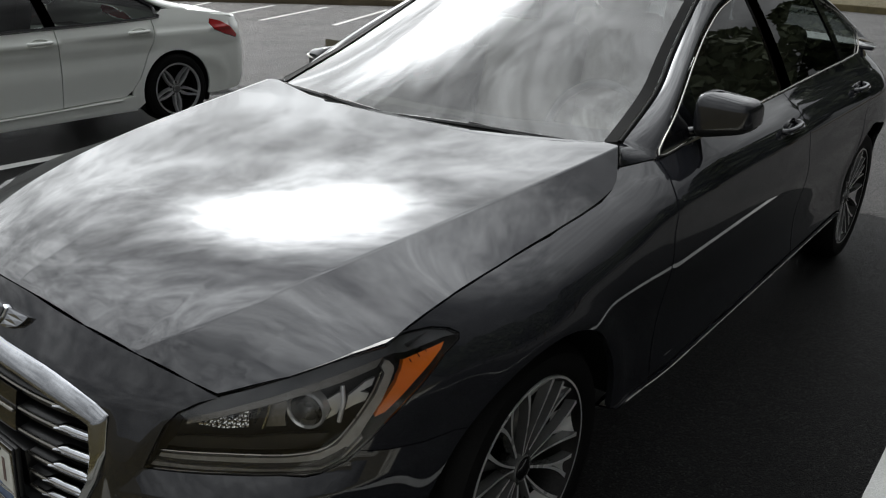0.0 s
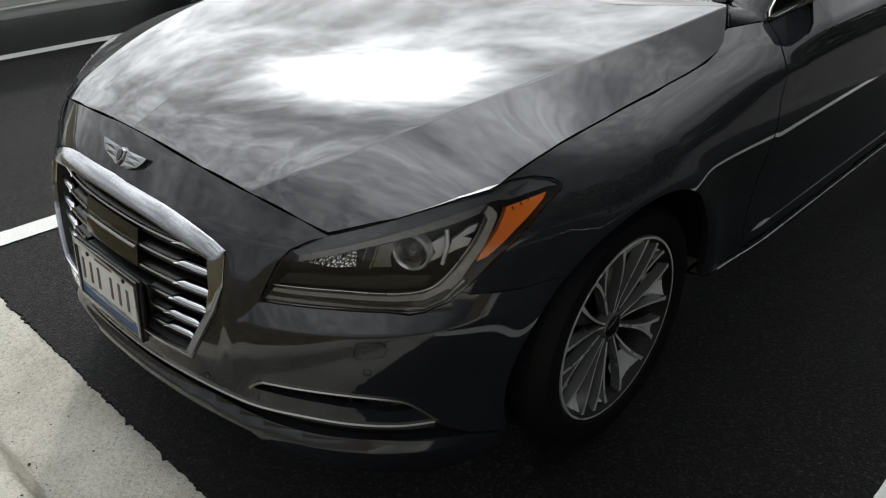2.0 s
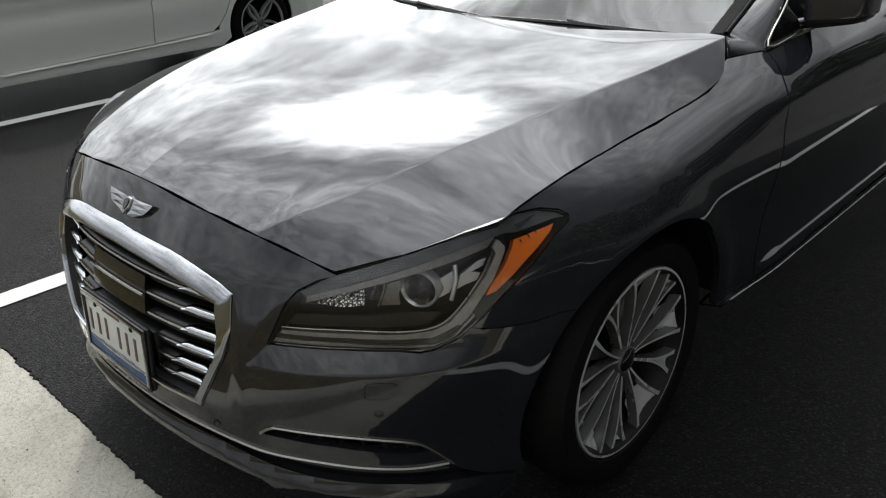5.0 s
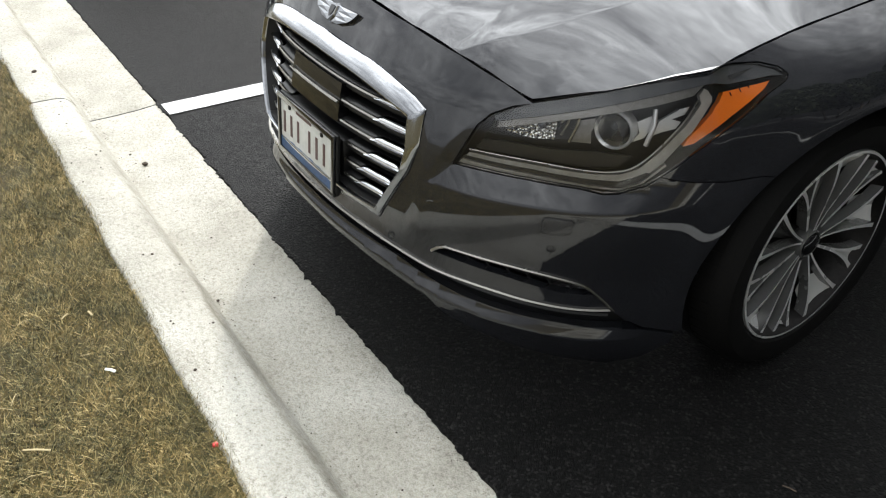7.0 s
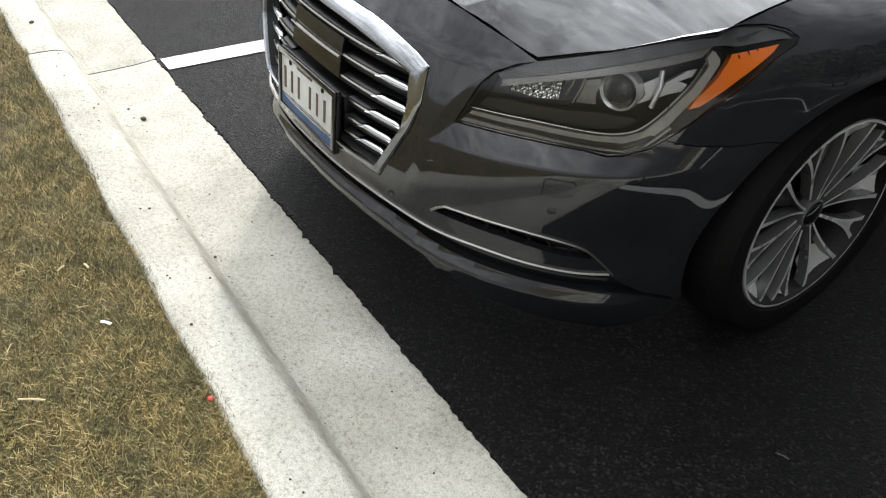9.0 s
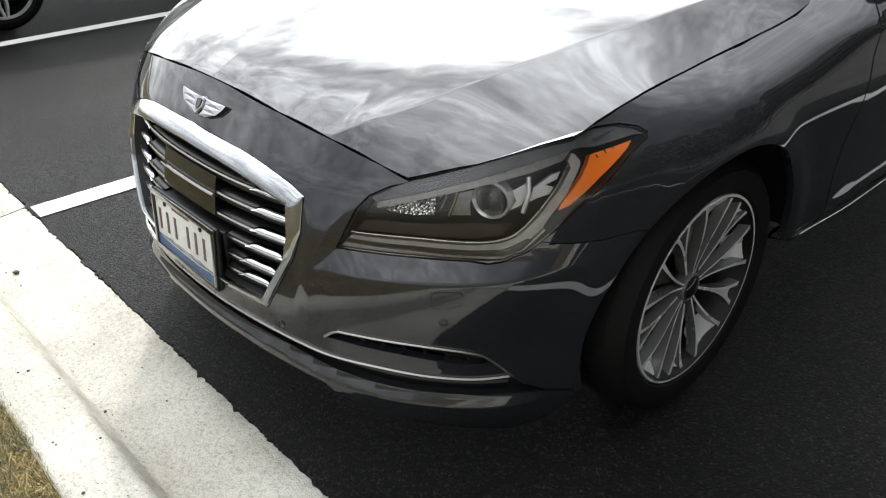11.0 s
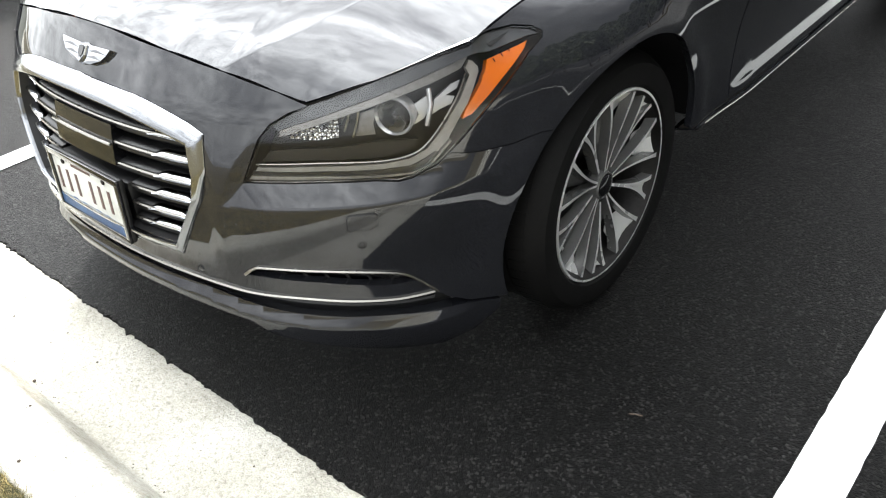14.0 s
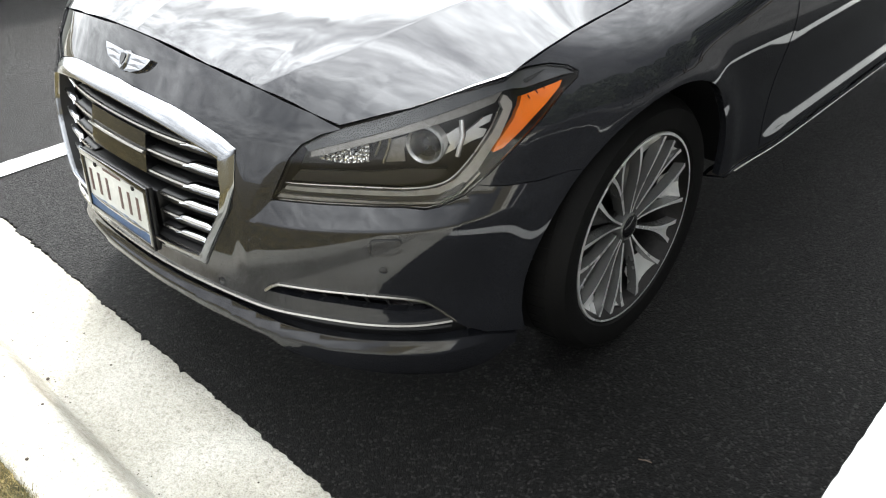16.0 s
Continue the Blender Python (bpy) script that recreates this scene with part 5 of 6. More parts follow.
    for u0, z0, z1 in ((0.440, 0.722, 0.684), (0.448, 0.726, 0.672), (0.462, 0.730, 0.660)):
        tube("bright_fin", [at(s * u0, z0, -0.030), at(s * (u0 + 0.002), (z0 + z1) / 2, -0.034), at(s * (u0 - 0.002), z1, -0.040)], 0.0034, CHROME if u0 < 0.45 else SATIN, body, sides=6)
    cell = [(0.458, 0.664), (0.458, 0.715), (0.488, 0.726), (0.486, 0.690), (0.492, 0.664)]
    panel("bright_cell", shell, S(cell), SMOKE, body, (), 0.012, 0.01, 0.0, -0.055)
    shelf = [(0.312, 0.618), (0.412, 0.622), (0.504, 0.618), (0.545, 0.624), (0.560, 0.645), (0.50, 0.652), (0.44, 0.646), (0.36, 0.646), (0.325, 0.64)]
    panel("lamp_shelf", shell, S(shelf), BEZEL, body, (), 0.02, 0.01, 0.0, -0.042)
    cover = panel("lamp_cover", shell, S(LAMP), LAMPGLASS, body, (), 0.022, 0.004, 0.003, 0.001)
    cover.visible_shadow = False


for s in (1, -1):
    headlamp(s)


def badge():
    """Bright winged badge on the nose."""
    def p(x, z, d):
        x += 0.010
        u = 0.0 if abs(x) < 1e-6 else math.copysign(u_of_x(abs(x), z), x)
        q = Vector(shell(u, z))
        return q + Vector((0, -1, 0.55)).normalized() * d
    def u_of_x(x, z):
        return math.asin(min((x / 0.95) ** (PW / 2), 1)) / (math.pi / 2)
    zc = 0.774
    b = None
    for s in (1, -1):
        feathers = [[(0.012, 0.012), (0.098, 0.014), (0.090, 0.003), (0.014, 0.001)], [(0.014, 0.0015), (0.089, 0.0026), (0.074, -0.009), (0.012, -0.010)], [(0.012, -0.0095), (0.073, -0.0094), (0.036, -0.021), (0.004, -0.023)]]
        for k, fpts in enumerate(feathers):
            top = [p(s * x, zc + z, 0.010 - 0.0006 * k) for x, z in fpts]
            low = [p(s * x, zc + z, 0.0) for x, z in fpts]
            c = sum(top, Vector()) / 4 + Vector((0, -0.0012, 0.0008))
            v = top + low + [c]
            f = [(0, 1, 8), (1, 2, 8), (2, 3, 8), (3, 0, 8)] + [(i, (i + 1) % 4, 4 + (i + 1) % 4, 4 + i) for i in range(4)]
            if b is None:
                b = part("badge", (v, f), CHROME, car, "bright winged badge")
            else:
                part("badge_wing", (v, f), CHROME, b)
    shield = [(0, 0.013), (0.014, 0.010), (0.012, -0.008), (0, -0.022), (-0.012, -0.008), (-0.014, 0.010)]
    top = [p(x, zc + z, 0.014) for x, z in shield]
    low = [p(x * 1.25, zc + z * 1.2, 0.002) for x, z in shield]
    f = [tuple(range(6))] + [(i, (i + 1) % 6, 6 + (i + 1) % 6, 6 + i) for i in range(6)]
    part("badge_shield", (top + low, f), CHROME, b)
    part("badge_centre", ([p(x * 0.7, zc + z * 0.7, 0.0155) for x, z in shield], [tuple(range(6))]), GLOSSBLACK, b)


badge()


def plate():
    """White and blue number plate in a black frame on a bracket; its characters are plain bars."""
    M = pose(0, -0.010, 0.455, -4, 0, 0)
    fr = box("plate_frame", (0.318, 0.014, 0.162), (0, 0, 0), BLACK, car, "black plate frame with a white and blue plate", 0.005, M)
    PL = vary(mat("plate_white", (0.5, 0.5, 0.46), 0.45), ((0.50, 0.51, 0.48), (0.64, 0.64, 0.60)), 9, 80)
    BL = vary(mat("plate_blue", (0.03, 0.10, 0.28), 0.45), ((0.012, 0.035, 0.10), (0.04, 0.11, 0.24)), 20, 120)
    BAR = mat("plate_print", (0.09, 0.045, 0.04), 0.5)
    box("plate_sheet", (0.288, 0.003, 0.134), (0, 0, 0), PL, fr, "", 0.001, M @ pose(0, -0.0075, 0))
    for x, z, w, h in ((0, 0.073, 0.318, 0.016), (0, -0.074, 0.318, 0.012), (-0.151, 0, 0.014, 0.16), (0.151, 0, 0.014, 0.16)):
        box("frame_bar", (w, 0.009, h), (0, 0, 0), GLOSSBLACK, fr, "", 0.002, M @ pose(x, -0.0095, z))
    # dark skyline along the foot of the plate
    rnd = random.Random(5)
    for i in range(14):
        h = 0.018 + 0.016 * rnd.random()
        box("plate_foot", (0.0205, 0.001, h), (0, 0, 0), BL, fr, "", 0.0, M @ pose(-0.1365 + 0.021 * i, -0.0097, -0.068 + h / 2))
    for x in (-0.122, -0.082, -0.042, 0.022, 0.062, 0.102):
        box("plate_bar", (0.011, 0.0012, 0.058), (0, 0, 0), BAR, fr, "", 0.0, M @ pose(x, -0.0096, 0.008))
    box("plate_bar", (0.085, 0.0012, 0.007), (0, 0, 0), BAR, fr, "", 0.0, M @ pose(-0.01, -0.0096, 0.058))
    for x in (-0.09, 0.09):
        lathe("plate_bolt", [(0, -0.003), (0.006, -0.002), (0.007, 0.002)], M @ pose(x, -0.010, 0.057, 0, 0, 90), DARKMETAL, fr, n=12)
    box("plate_bracket", (0.30, 0.05, 0.13), (0, 0.035, 0.452), BLACK, car, "", 0.006)


plate()


def door_mirror(s):
    def form(w, h, d, x0, zoff, lo, hi):
        def f(a, b):
            th = 2 * math.pi * a
            ph = lo + (hi - lo) * b
            cx, sx = math.cos(th), math.sin(th)
            e = 0.30
            r = math.cos(ph) ** 0.34 if math.cos(ph) > 0 else 0
            x = math.copysign(abs(cx) ** e, cx) * r
            y = math.copysign(abs(sx) ** 0.55, sx) * r
            z = math.copysign(abs(math.sin(ph)) ** 0.50, math.sin(ph))
            taper = 1 - 0.26 * x
            return s * (x0 + w * x), 1.90 + d * y * (1.0 if y < 0 else 0.55) + 0.03 * x, 1.062 + zoff + h * z * taper
        return f
    tuck = 0.035 if s < 0 else 0.0
    cap = sheet("door_mirror", form(0.084, 0.062, 0.085, 0.900 - tuck, 0.004 - tuck, -0.30, math.pi / 2), 32, 12, PAINT, car, "graphite door mirror with a bright signal strip")
    sheet("mirror_base", form(0.080, 0.056, 0.080, 0.898 - tuck, -tuck, -math.pi / 2, -0.26), 32, 8, BLACK, cap)
    strip = [(s * (0.830 + 0.148 * t), 1.90 - 0.082 * math.sqrt(max(1 - (t * 1.05 - 0.02) ** 4, 0)) + 0.02 * t, 1.046 + 0.010 * t) for t in np.linspace(0.25, 0.97, 12)]
    tube("signal_strip", strip, 0.0055, SATIN, cap, sides=6, flat=0.8)
    tube("mirror_stalk", [(s * 0.795, 1.84, 1.005), (s * 0.82, 1.86, 1.010), (s * 0.85, 1.885, 1.02)], lambda t: 0.024, GLOSSBLACK, cap, sides=10, flat=0.7)
    sheet("mirror_glass", lambda a, b: (s * (0.81 + 0.14 * a), 1.950 + 0.012 * a, 1.008 + 0.105 * b), 2, 2, CHROME, cap)


for s in (1, -1):
    door_mirror(s)


def cabin():
    dash = lambda a, b: (0.68 * (2 * a - 1), 1.36 + 0.52 * b, 0.93 + 0.055 * math.sin(math.pi * min(b * 1.1, 1)) + 0.02 * math.exp(-((2 * a - 1.5) / 0.25) ** 2) * b)
    sheet("dashboard", dash, 24, 10, BLACK, car, "dark dashboard top", thick=0.2)
    sheet("cabin_floor", lambda a, b: (0.70 * (2 * a - 1), 1.5 + 2.4 * b, 0.36), 2, 2, BLACK, car)
    sheet("headlining", lambda a, b: (0.52 * (2 * a - 1), 2.45 + 1.0 * b, 1.40), 4, 4, LEATHER, car)

    def seat(x, y, rear=False):
        c = box("seat_cushion", (0.52, 0.52, 0.16), (0, 0, 0), LEATHER, car, "pale beige leather seat", 0.05, pose(x, y, 0.56, 6), 3)
        box("seat_back", (0.50, 0.15, 0.62), (0, 0, 0), LEATHER, c, "", 0.05, pose(x, y + 0.32, 0.88, -16), 3)
        box("headrest", (0.27, 0.10, 0.19), (0, 0, 0), LEATHER, c, "", 0.04, pose(x, y + 0.44, 1.265, -14), 3)
        for dx in (-0.06, 0.06):
            tube("headrest_post", [(x + dx, y + 0.415, 1.14), (x + dx, y + 0.435, 1.20)], 0.006, SATIN, c, sides=6)
    for x in (-0.37, 0.37):
        seat(x, 2.42)
        seat(x, 3.25)
    # steering wheel before the left seat
    c = Vector((0.37, 2.02, 0.90))
    ax = pose(0, 0, 0, -24, 0, 0)
    pts = [c + ax @ Vector((0.185 * math.cos(w), 0, 0.185 * math.sin(w))) for w in np.linspace(0, 2 * math.pi, 33)]
    st = tube("steering_wheel", pts, 0.015, BLACK, car, "dark steering wheel", sides=8, cap=False)
    for w in (0, math.pi, -math.pi / 2):
        tube("steering_spoke", [c, c + ax @ Vector((0.18 * math.cos(w), 0, 0.18 * math.sin(w)))], 0.016, BLACK, st, sides=6)
    box("rear_view_mirror", (0.24, 0.03, 0.07), (0, 2.02, 1.32), BLACK, car, "", 0.012)
    # wipers and the dark cowl under the screen
    cowl = lambda a, b: (0.73 * (2 * a - 1), 1.318 + 0.172 * abs(2 * a - 1) ** 2.2 + 0.03 * b, 0.992 + 0.006 * b)
    sheet("cowl_panel", cowl, 24, 3, BLACK, car, thick=0.02)
    for x0, x1 in ((-0.66, -0.02), (-0.02, 0.60)):
        pts = [(x0 + (x1 - x0) * t, 1.335 + 0.16 * abs(x0 + (x1 - x0) * t) ** 2 * 1.7 + 0.016, 1.012 + 0.010 * math.sin(math.pi * t)) for t in np.linspace(0, 1, 10)]
        w = tube("wiper", pts, 0.007, BLACK, car, "black wiper blade", sides=6)
        tube("wiper_arm", [(x1 - 0.05, 1.34 + 0.12 * abs(x1), 1.008), ((x0 + x1) / 2, pts[5][1], 1.028)], 0.006, BLACK, w, sides=6)


cabin()


# ---- the white saloon two stalls away ----
WX, WHF, WHR, WHZ = -5.02, 0.80, 3.31, 0.288       # middle line, wheel centres
w_flank = pchip([0.10, 0.20, 0.30, 0.50, 0.66, 0.735, 0.80, 0.92, 1.0], [0.82, 0.845, 0.855, 0.872, 0.880, 0.876, 0.862, 0.815, 0.78])
white_car = thing("coupe", "white four-door coupe with grey star-spoke wheels parked across an empty stall", "car")


def w_shell(u, z):
    s, u = (1, u) if u >= 0 else (-1, -u)
    w = w_flank(z)
    for hy in (WHF, WHR):
        r = math.hypot(u - hy, z - WHZ)
        if r < 0.6:
            w += 0.012 * math.exp(-((r - 0.318) / 0.05) ** 2)
    w += 0.012 * math.exp(-((z - 0.735 - 0.012 * (u - 2)) / 0.018) ** 2) * sstep(0.9, 1.6, u) - 0.012 * math.exp(-((z - 0.60) / 0.06) ** 2)
    if u < 0.9:
        a = (0.9 - u) / 1.05
        w *= max(1 - a**2.6, 0.0) ** 0.4
        return WX + s * w, u, z
    if u <= 3.5:
        return WX + s * w, u, z
    a = min(u - 3.5, 1.0) * math.pi / 2
    end = 4.22 - 0.08 * sstep(0.55, 0.95, z) - 0.06 * sstep(0.35, 0.15, z)
    return WX + s * w * max(math.cos(a), 0) ** 0.55, 3.5 + (end - 3.5) * max(math.sin(a), 0) ** 0.55, z


def wu(y):
    return 3.5 + math.asin(min(((y - 3.5) / 0.70) ** (1 / 0.55), 1.0)) * 2 / math.pi


def w_arch(hy, z0, z1, r=0.318, n=22):
    a0, a1 = math.asin((z0 - WHZ) / r), math.pi - math.asin((z1 - WHZ) / r)
    ring = [(hy - r * math.cos(a0 + (a1 - a0) * i / n), WHZ + r * math.sin(a0 + (a1 - a0) * i / n)) for i in range(n + 1)]
    return [(wu(y) if y > 3.5 else y, z) for y, z in ring]


def white_body():
    belt = lambda y: np.interp(y, [0.9, 2.33, 3.15, 3.5], [0.80, 0.836, 0.857, 0.86])
    for s in (1, -1):
        S = lambda pts: [(s * u, z) for u, z in pts]
        fw = [(-0.10, 0.66), (0.3, 0.76), (0.9, belt(0.9)), (1.18, belt(1.18)), (1.17, 0.6), (1.16, 0.25)] + w_arch(WHF, 0.25, 0.22)[::-1] + [(0.2, 0.22), (-0.1, 0.24)]
        panel("front_wing", w_shell, S(fw), WHITE, white_car, (), 0.05, 0.02, 0.002)
        fd = [(1.185, belt(1.185)), (2.335, belt(2.335)), (2.345, 0.6), (2.325, 0.265), (1.165, 0.245), (1.175, 0.6)]
        d1 = panel("front_door", w_shell, S(fd), WHITE, white_car, (), 0.045, 0.02, 0.002)
        rd = [(2.34, belt(2.34)), (3.13, belt(3.13)), (3.135, 0.80), (3.115, 0.69), (3.03, 0.54), (2.965, 0.41), (2.90, 0.325), (2.84, 0.285), (2.33, 0.268), (2.35, 0.6)]
        d2 = panel("rear_door", w_shell, S(rd), WHITE, white_car, (), 0.045, 0.02, 0.002)
        q = [(3.135, belt(3.13)), (3.25, 0.93), (3.40, 0.93), (wu(3.58), 0.90), (wu(3.75), 0.865), (wu(3.95), 0.83), (4.5, 0.82), (4.5, 0.45), (4.5, 0.26), (wu(3.95), 0.22), (wu(3.62), 0.215)] + w_arch(WHR, 0.215, 0.215)[::-1] + [(2.94, 0.17), (2.90, 0.28), (2.905, 0.325), (2.97, 0.41), (3.035, 0.54), (3.12, 0.69), (3.14, 0.80)]
        tl = [(wu(y), z) for y, z in ((3.67, 0.795), (3.69, 0.832), (3.80, 0.805), (3.90, 0.75), (3.97, 0.68), (3.95, 0.655), (3.82, 0.695), (3.71, 0.74))]
        panel("rear_quarter", w_shell, S(q), WHITE, white_car, [S(tl)], 0.045, 0.02, 0.002)
        panel("tail_lamp", w_shell, S(tl), RED, white_car, (), 0.03, 0.03, 0.002, 0.004, label="red tail lamp")
        sill = [(1.10, 0.245), (2.33, 0.262), (2.90, 0.285), (2.93, 0.27), (2.93, 0.165), (1.15, 0.165)]
        panel("sill", w_shell, S(sill), WHITE, white_car, (), 0.05, 0.05, 0.002, 0.014)
        tube("sill_edge", [Vector(w_shell(s * y, 0.232 + 0.02 * (y - 1.2))) + Vector((s * 0.016, 0, 0)) for y in np.linspace(1.2, 2.8, 14)], 0.009, WHITE, white_car, sides=6)
        for d, y0, z0 in ((d1, 2.21, 0.752), (d2, 3.0, 0.772)):
            hp = [Vector(w_shell(s * (y0 + a), z0 + 0.02 * a)) + Vector((s * o, 0, 0)) for a, o in ((-0.085, 0.002), (-0.06, 0.02), (0.0, 0.028), (0.06, 0.022), (0.085, 0.002))]
            lathe("handle_cup", [(0.0, -0.014), (0.024, -0.010), (0.040, 0.003)], Matrix.Translation(w_shell(s * y0, z0)) @ Matrix.Diagonal((s, 1.7, 0.75, 1)), WHITE, d, n=20)
            tube("door_handle", curve_pts(hp, 4), 0.013, WHITE, d, sides=8)
        # side glass and its dark surround
        def g(y, z, s=s):
            t = z - 0.86
            return WX + s * (0.84 - 0.55 * t - 0.5 * t * t), y, z
        win = [(1.05, 0.83), (1.35, 0.99), (1.75, 1.11), (2.2, 1.165), (2.7, 1.125), (3.02, 1.03), (3.17, 0.955), (3.185, 0.895), (3.14, 0.868), (2.34, 0.845)]
        panel("side_glass", g, curve_to(win + win[:1])[:-1], TINT, white_car, (), 0.08, 0.004, 0.0, -0.004, flip=s < 0)
        tr = [Vector(g(y, z)) for y, z in curve_to(win + win[:1])]
        tube("window_trim", tr, 0.013, GLOSSBLACK, white_car, sides=6, cap=False)
        panel("door_pillar", g, [(2.28, 0.842), (2.36, 0.846), (2.33, 1.16), (2.25, 1.165)], GLOSSBLACK, white_car, (), 0.08, 0.01, 0.0, 0.002, flip=s < 0)
        rails = curve_pts([(1.02, 0.825), (1.33, 1.0), (1.74, 1.122), (2.2, 1.178), (2.72, 1.138), (3.06, 1.045), (3.26, 0.955), (3.5, 0.905)], 6)

        def rail(a, b, s=s):
            i = a * (len(rails) - 1)
            m = min(int(i), len(rails) - 2)
            y, z = rails[m] + (rails[m + 1] - rails[m]) * (i - m)
            p = Vector(g(y, z))
            e = Vector((WX + s * (0.60 - 0.10 * sstep(0.75, 1, a) * 0), y, z + 0.055 - 0.03 * sstep(0.8, 1.0, a)))
            return p + (e - p) * b + Vector((0, 0, 0.03 * math.sin(math.pi * b)))
        sheet("roof_rail", rail, 40, 6, WHITE, white_car, thick=0.015)
    mid = curve_pts([(0.95, 0.88), (1.33, 1.05), (1.74, 1.19), (2.2, 1.245), (2.72, 1.225), (3.10, 1.10), (3.42, 0.955), (3.70, 0.905), (4.0, 0.875)], 6)

    def top(a, b):
        i = b * (len(mid) - 1)
        m = min(int(i), len(mid) - 2)
        y, z = mid[m] + (mid[m + 1] - mid[m]) * (i - m)
        x = 2 * a - 1
        return WX + 0.62 * x * (1 + 0.1 * sstep(0.75, 1, b)), y + (0.0 if b < 0.9 else -0.03 * x * x), z - 0.03 * x * x
    sheet("roof", top, 12, 48, WHITE, white_car, thick=0.015)
    sheet("bonnet", lambda a, b: (WX + 0.80 * (2 * a - 1) * (0.86 + 0.14 * b), -0.08 + 1.06 * b - 0.06 * (1 - (2 * a - 1) ** 2) * (1 - b), 0.66 + 0.20 * b ** 0.7 - 0.03 * (2 * a - 1) ** 2), 12, 14, WHITE, white_car, thick=0.015)
    sheet("boot_side", lambda a, b: (WX + 0.80 * (2 * a - 1) * (1 - 0.10 * b), 3.25 + 0.75 * b, 0.925 - 0.03 * (2 * a - 1) ** 2 - 0.06 * b), 12, 8, WHITE, white_car, thick=0.015)
    sheet("underbody", lambda a, b: (WX + 0.78 * (2 * a - 1), -0.05 + 4.05 * b, 0.17), 4, 8, BLACK, white_car)
    sheet("cabin_tub", lambda a, b: (WX + 0.74 * (2 * a - 1), 1.0 + 2.3 * b, 0.70), 4, 8, BLACK, white_car)
    for x in (-0.36, 0.36):
        box("seat_back", (0.48, 0.14, 0.6), (0, 0, 0), BLACK, white_car, "", 0.05, pose(WX + x, 2.25, 0.85, -14))
        box("headrest", (0.26, 0.1, 0.16), (0, 0, 0), BLACK, white_car, "", 0.04, pose(WX + x, 2.36, 1.1, -14))
    for hy in (WHF, WHR):
        for s in (1, -1):
            def lin(a, b, hy=hy, s=s):
                w = radians(-25 + 230 * a)
                return WX + s * (0.84 - 0.34 * b), hy + 0.33 * math.cos(w), WHZ + 0.33 * math.sin(w)
            sheet("arch_liner", lin, 24, 2, BLACK, white_car)
            sheet("liner_wall", lambda a, b, hy=hy, s=s: (WX + s * 0.50, hy + 0.38 * (2 * a - 1), 0.12 + 0.56 * b), 2, 2, BLACK, white_car)


white_body()


STAR = vary(mat("silver_wheel", (0.5, 0.5, 0.51), 0.3, 0.6), ((0.44, 0.44, 0.45), (0.56, 0.56, 0.57)), 10, 200, rough=(0.24, 0.38))


def star_wheels():
    """Wheels with five double spokes, dark inside."""
    for hy in (WHF, WHR):
        for s in (1, -1):
            w = new("wheel")
            w.parent = white_car
            w.matrix_basis = pose(WX + s * 0.862, hy, WHZ, 0, 0, 0 if s > 0 else 180)
            I = Matrix.Identity(4)
            r = 0.216
            lathe("tyre", [(r - 0.01, -0.03), (r, 0.0), (r + 0.02, 0.008), (r + 0.045, 0.004), (0.284, -0.02), (0.288, -0.04), (0.288, -0.19), (0.26, -0.22), (r, -0.22)], I, RUBBER, w, n=56)
            lathe("rim", [(r, -0.004), (r - 0.002, 0.004), (r - 0.012, 0.003), (r - 0.018, -0.02), (r - 0.03, -0.07), (r - 0.04, -0.16), (0.06, -0.17)], I, DARKMETAL, w, n=56)
            lathe("rim_edge", [(r - 0.001, 0.0), (r - 0.004, 0.006), (r - 0.016, 0.005), (r - 0.020, -0.012)], I, STAR, w, n=56)
            lathe("centre_cap", [(0.0, -0.010), (0.024, -0.012), (0.030, -0.016), (0.036, -0.03), (0.060, -0.035)], I, ALLOY, w, n=24)
            for k in range(5):
                a0 = radians(72 * k + 180)
                for q in (-1, 1):
                    sec = []
                    for t in np.linspace(0, 1, 9):
                        r_ = 0.034 + 0.172 * t
                        sec.append((r_, a0 + q * (0.011 + 0.013 * math.sin(math.pi * min(t * 1.1, 1))) / r_, -0.030 + 0.024 * t))
                    part("spoke", blade_mesh(sec, lambda t: 0.019 - 0.005 * t, lambda t: 0.03, 0), STAR, w)
                nut = a0 + radians(36)
                lathe("wheel_nut", [(0, 0.0), (0.008, 0.0), (0.01, -0.012)], pose(-0.026, 0.052 * math.sin(nut), 0.052 * math.cos(nut)), DARKMETAL, w, n=6)


star_wheels()


# ---- far side of the lot ----
FAR_A, FAR_B = Vector((-13.6, 10.3, 0)), Vector((-10.2, 13.1, 0))
FD = (FAR_B - FAR_A).normalized()
FN = Vector((-FD.y, FD.x, 0))
EARTH = vary(mat("bare_earth", (0.12, 0.10, 0.07), 0.95), ((0.07, 0.055, 0.035), (0.16, 0.13, 0.08)), 3, 40, 0.6, 60, distance=0.03)


def strip(name, a, b, w, h, material, label, category, kind="structure"):
    d = (b - a).normalized()
    n = Vector((-d.y, d.x, 0))
    L = (b - a).length
    ob = box(name, (L, w, h + 0.3), (0, 0, 0), material, None, "", 0.03, Matrix.Translation((a + b) / 2 + n * w / 2 + Vector((0, 0, h / 2 - 0.15))) @ Matrix.Rotation(math.atan2(d.y, d.x), 4, "Z"))
    return tagged(ob, label, category, kind=kind)


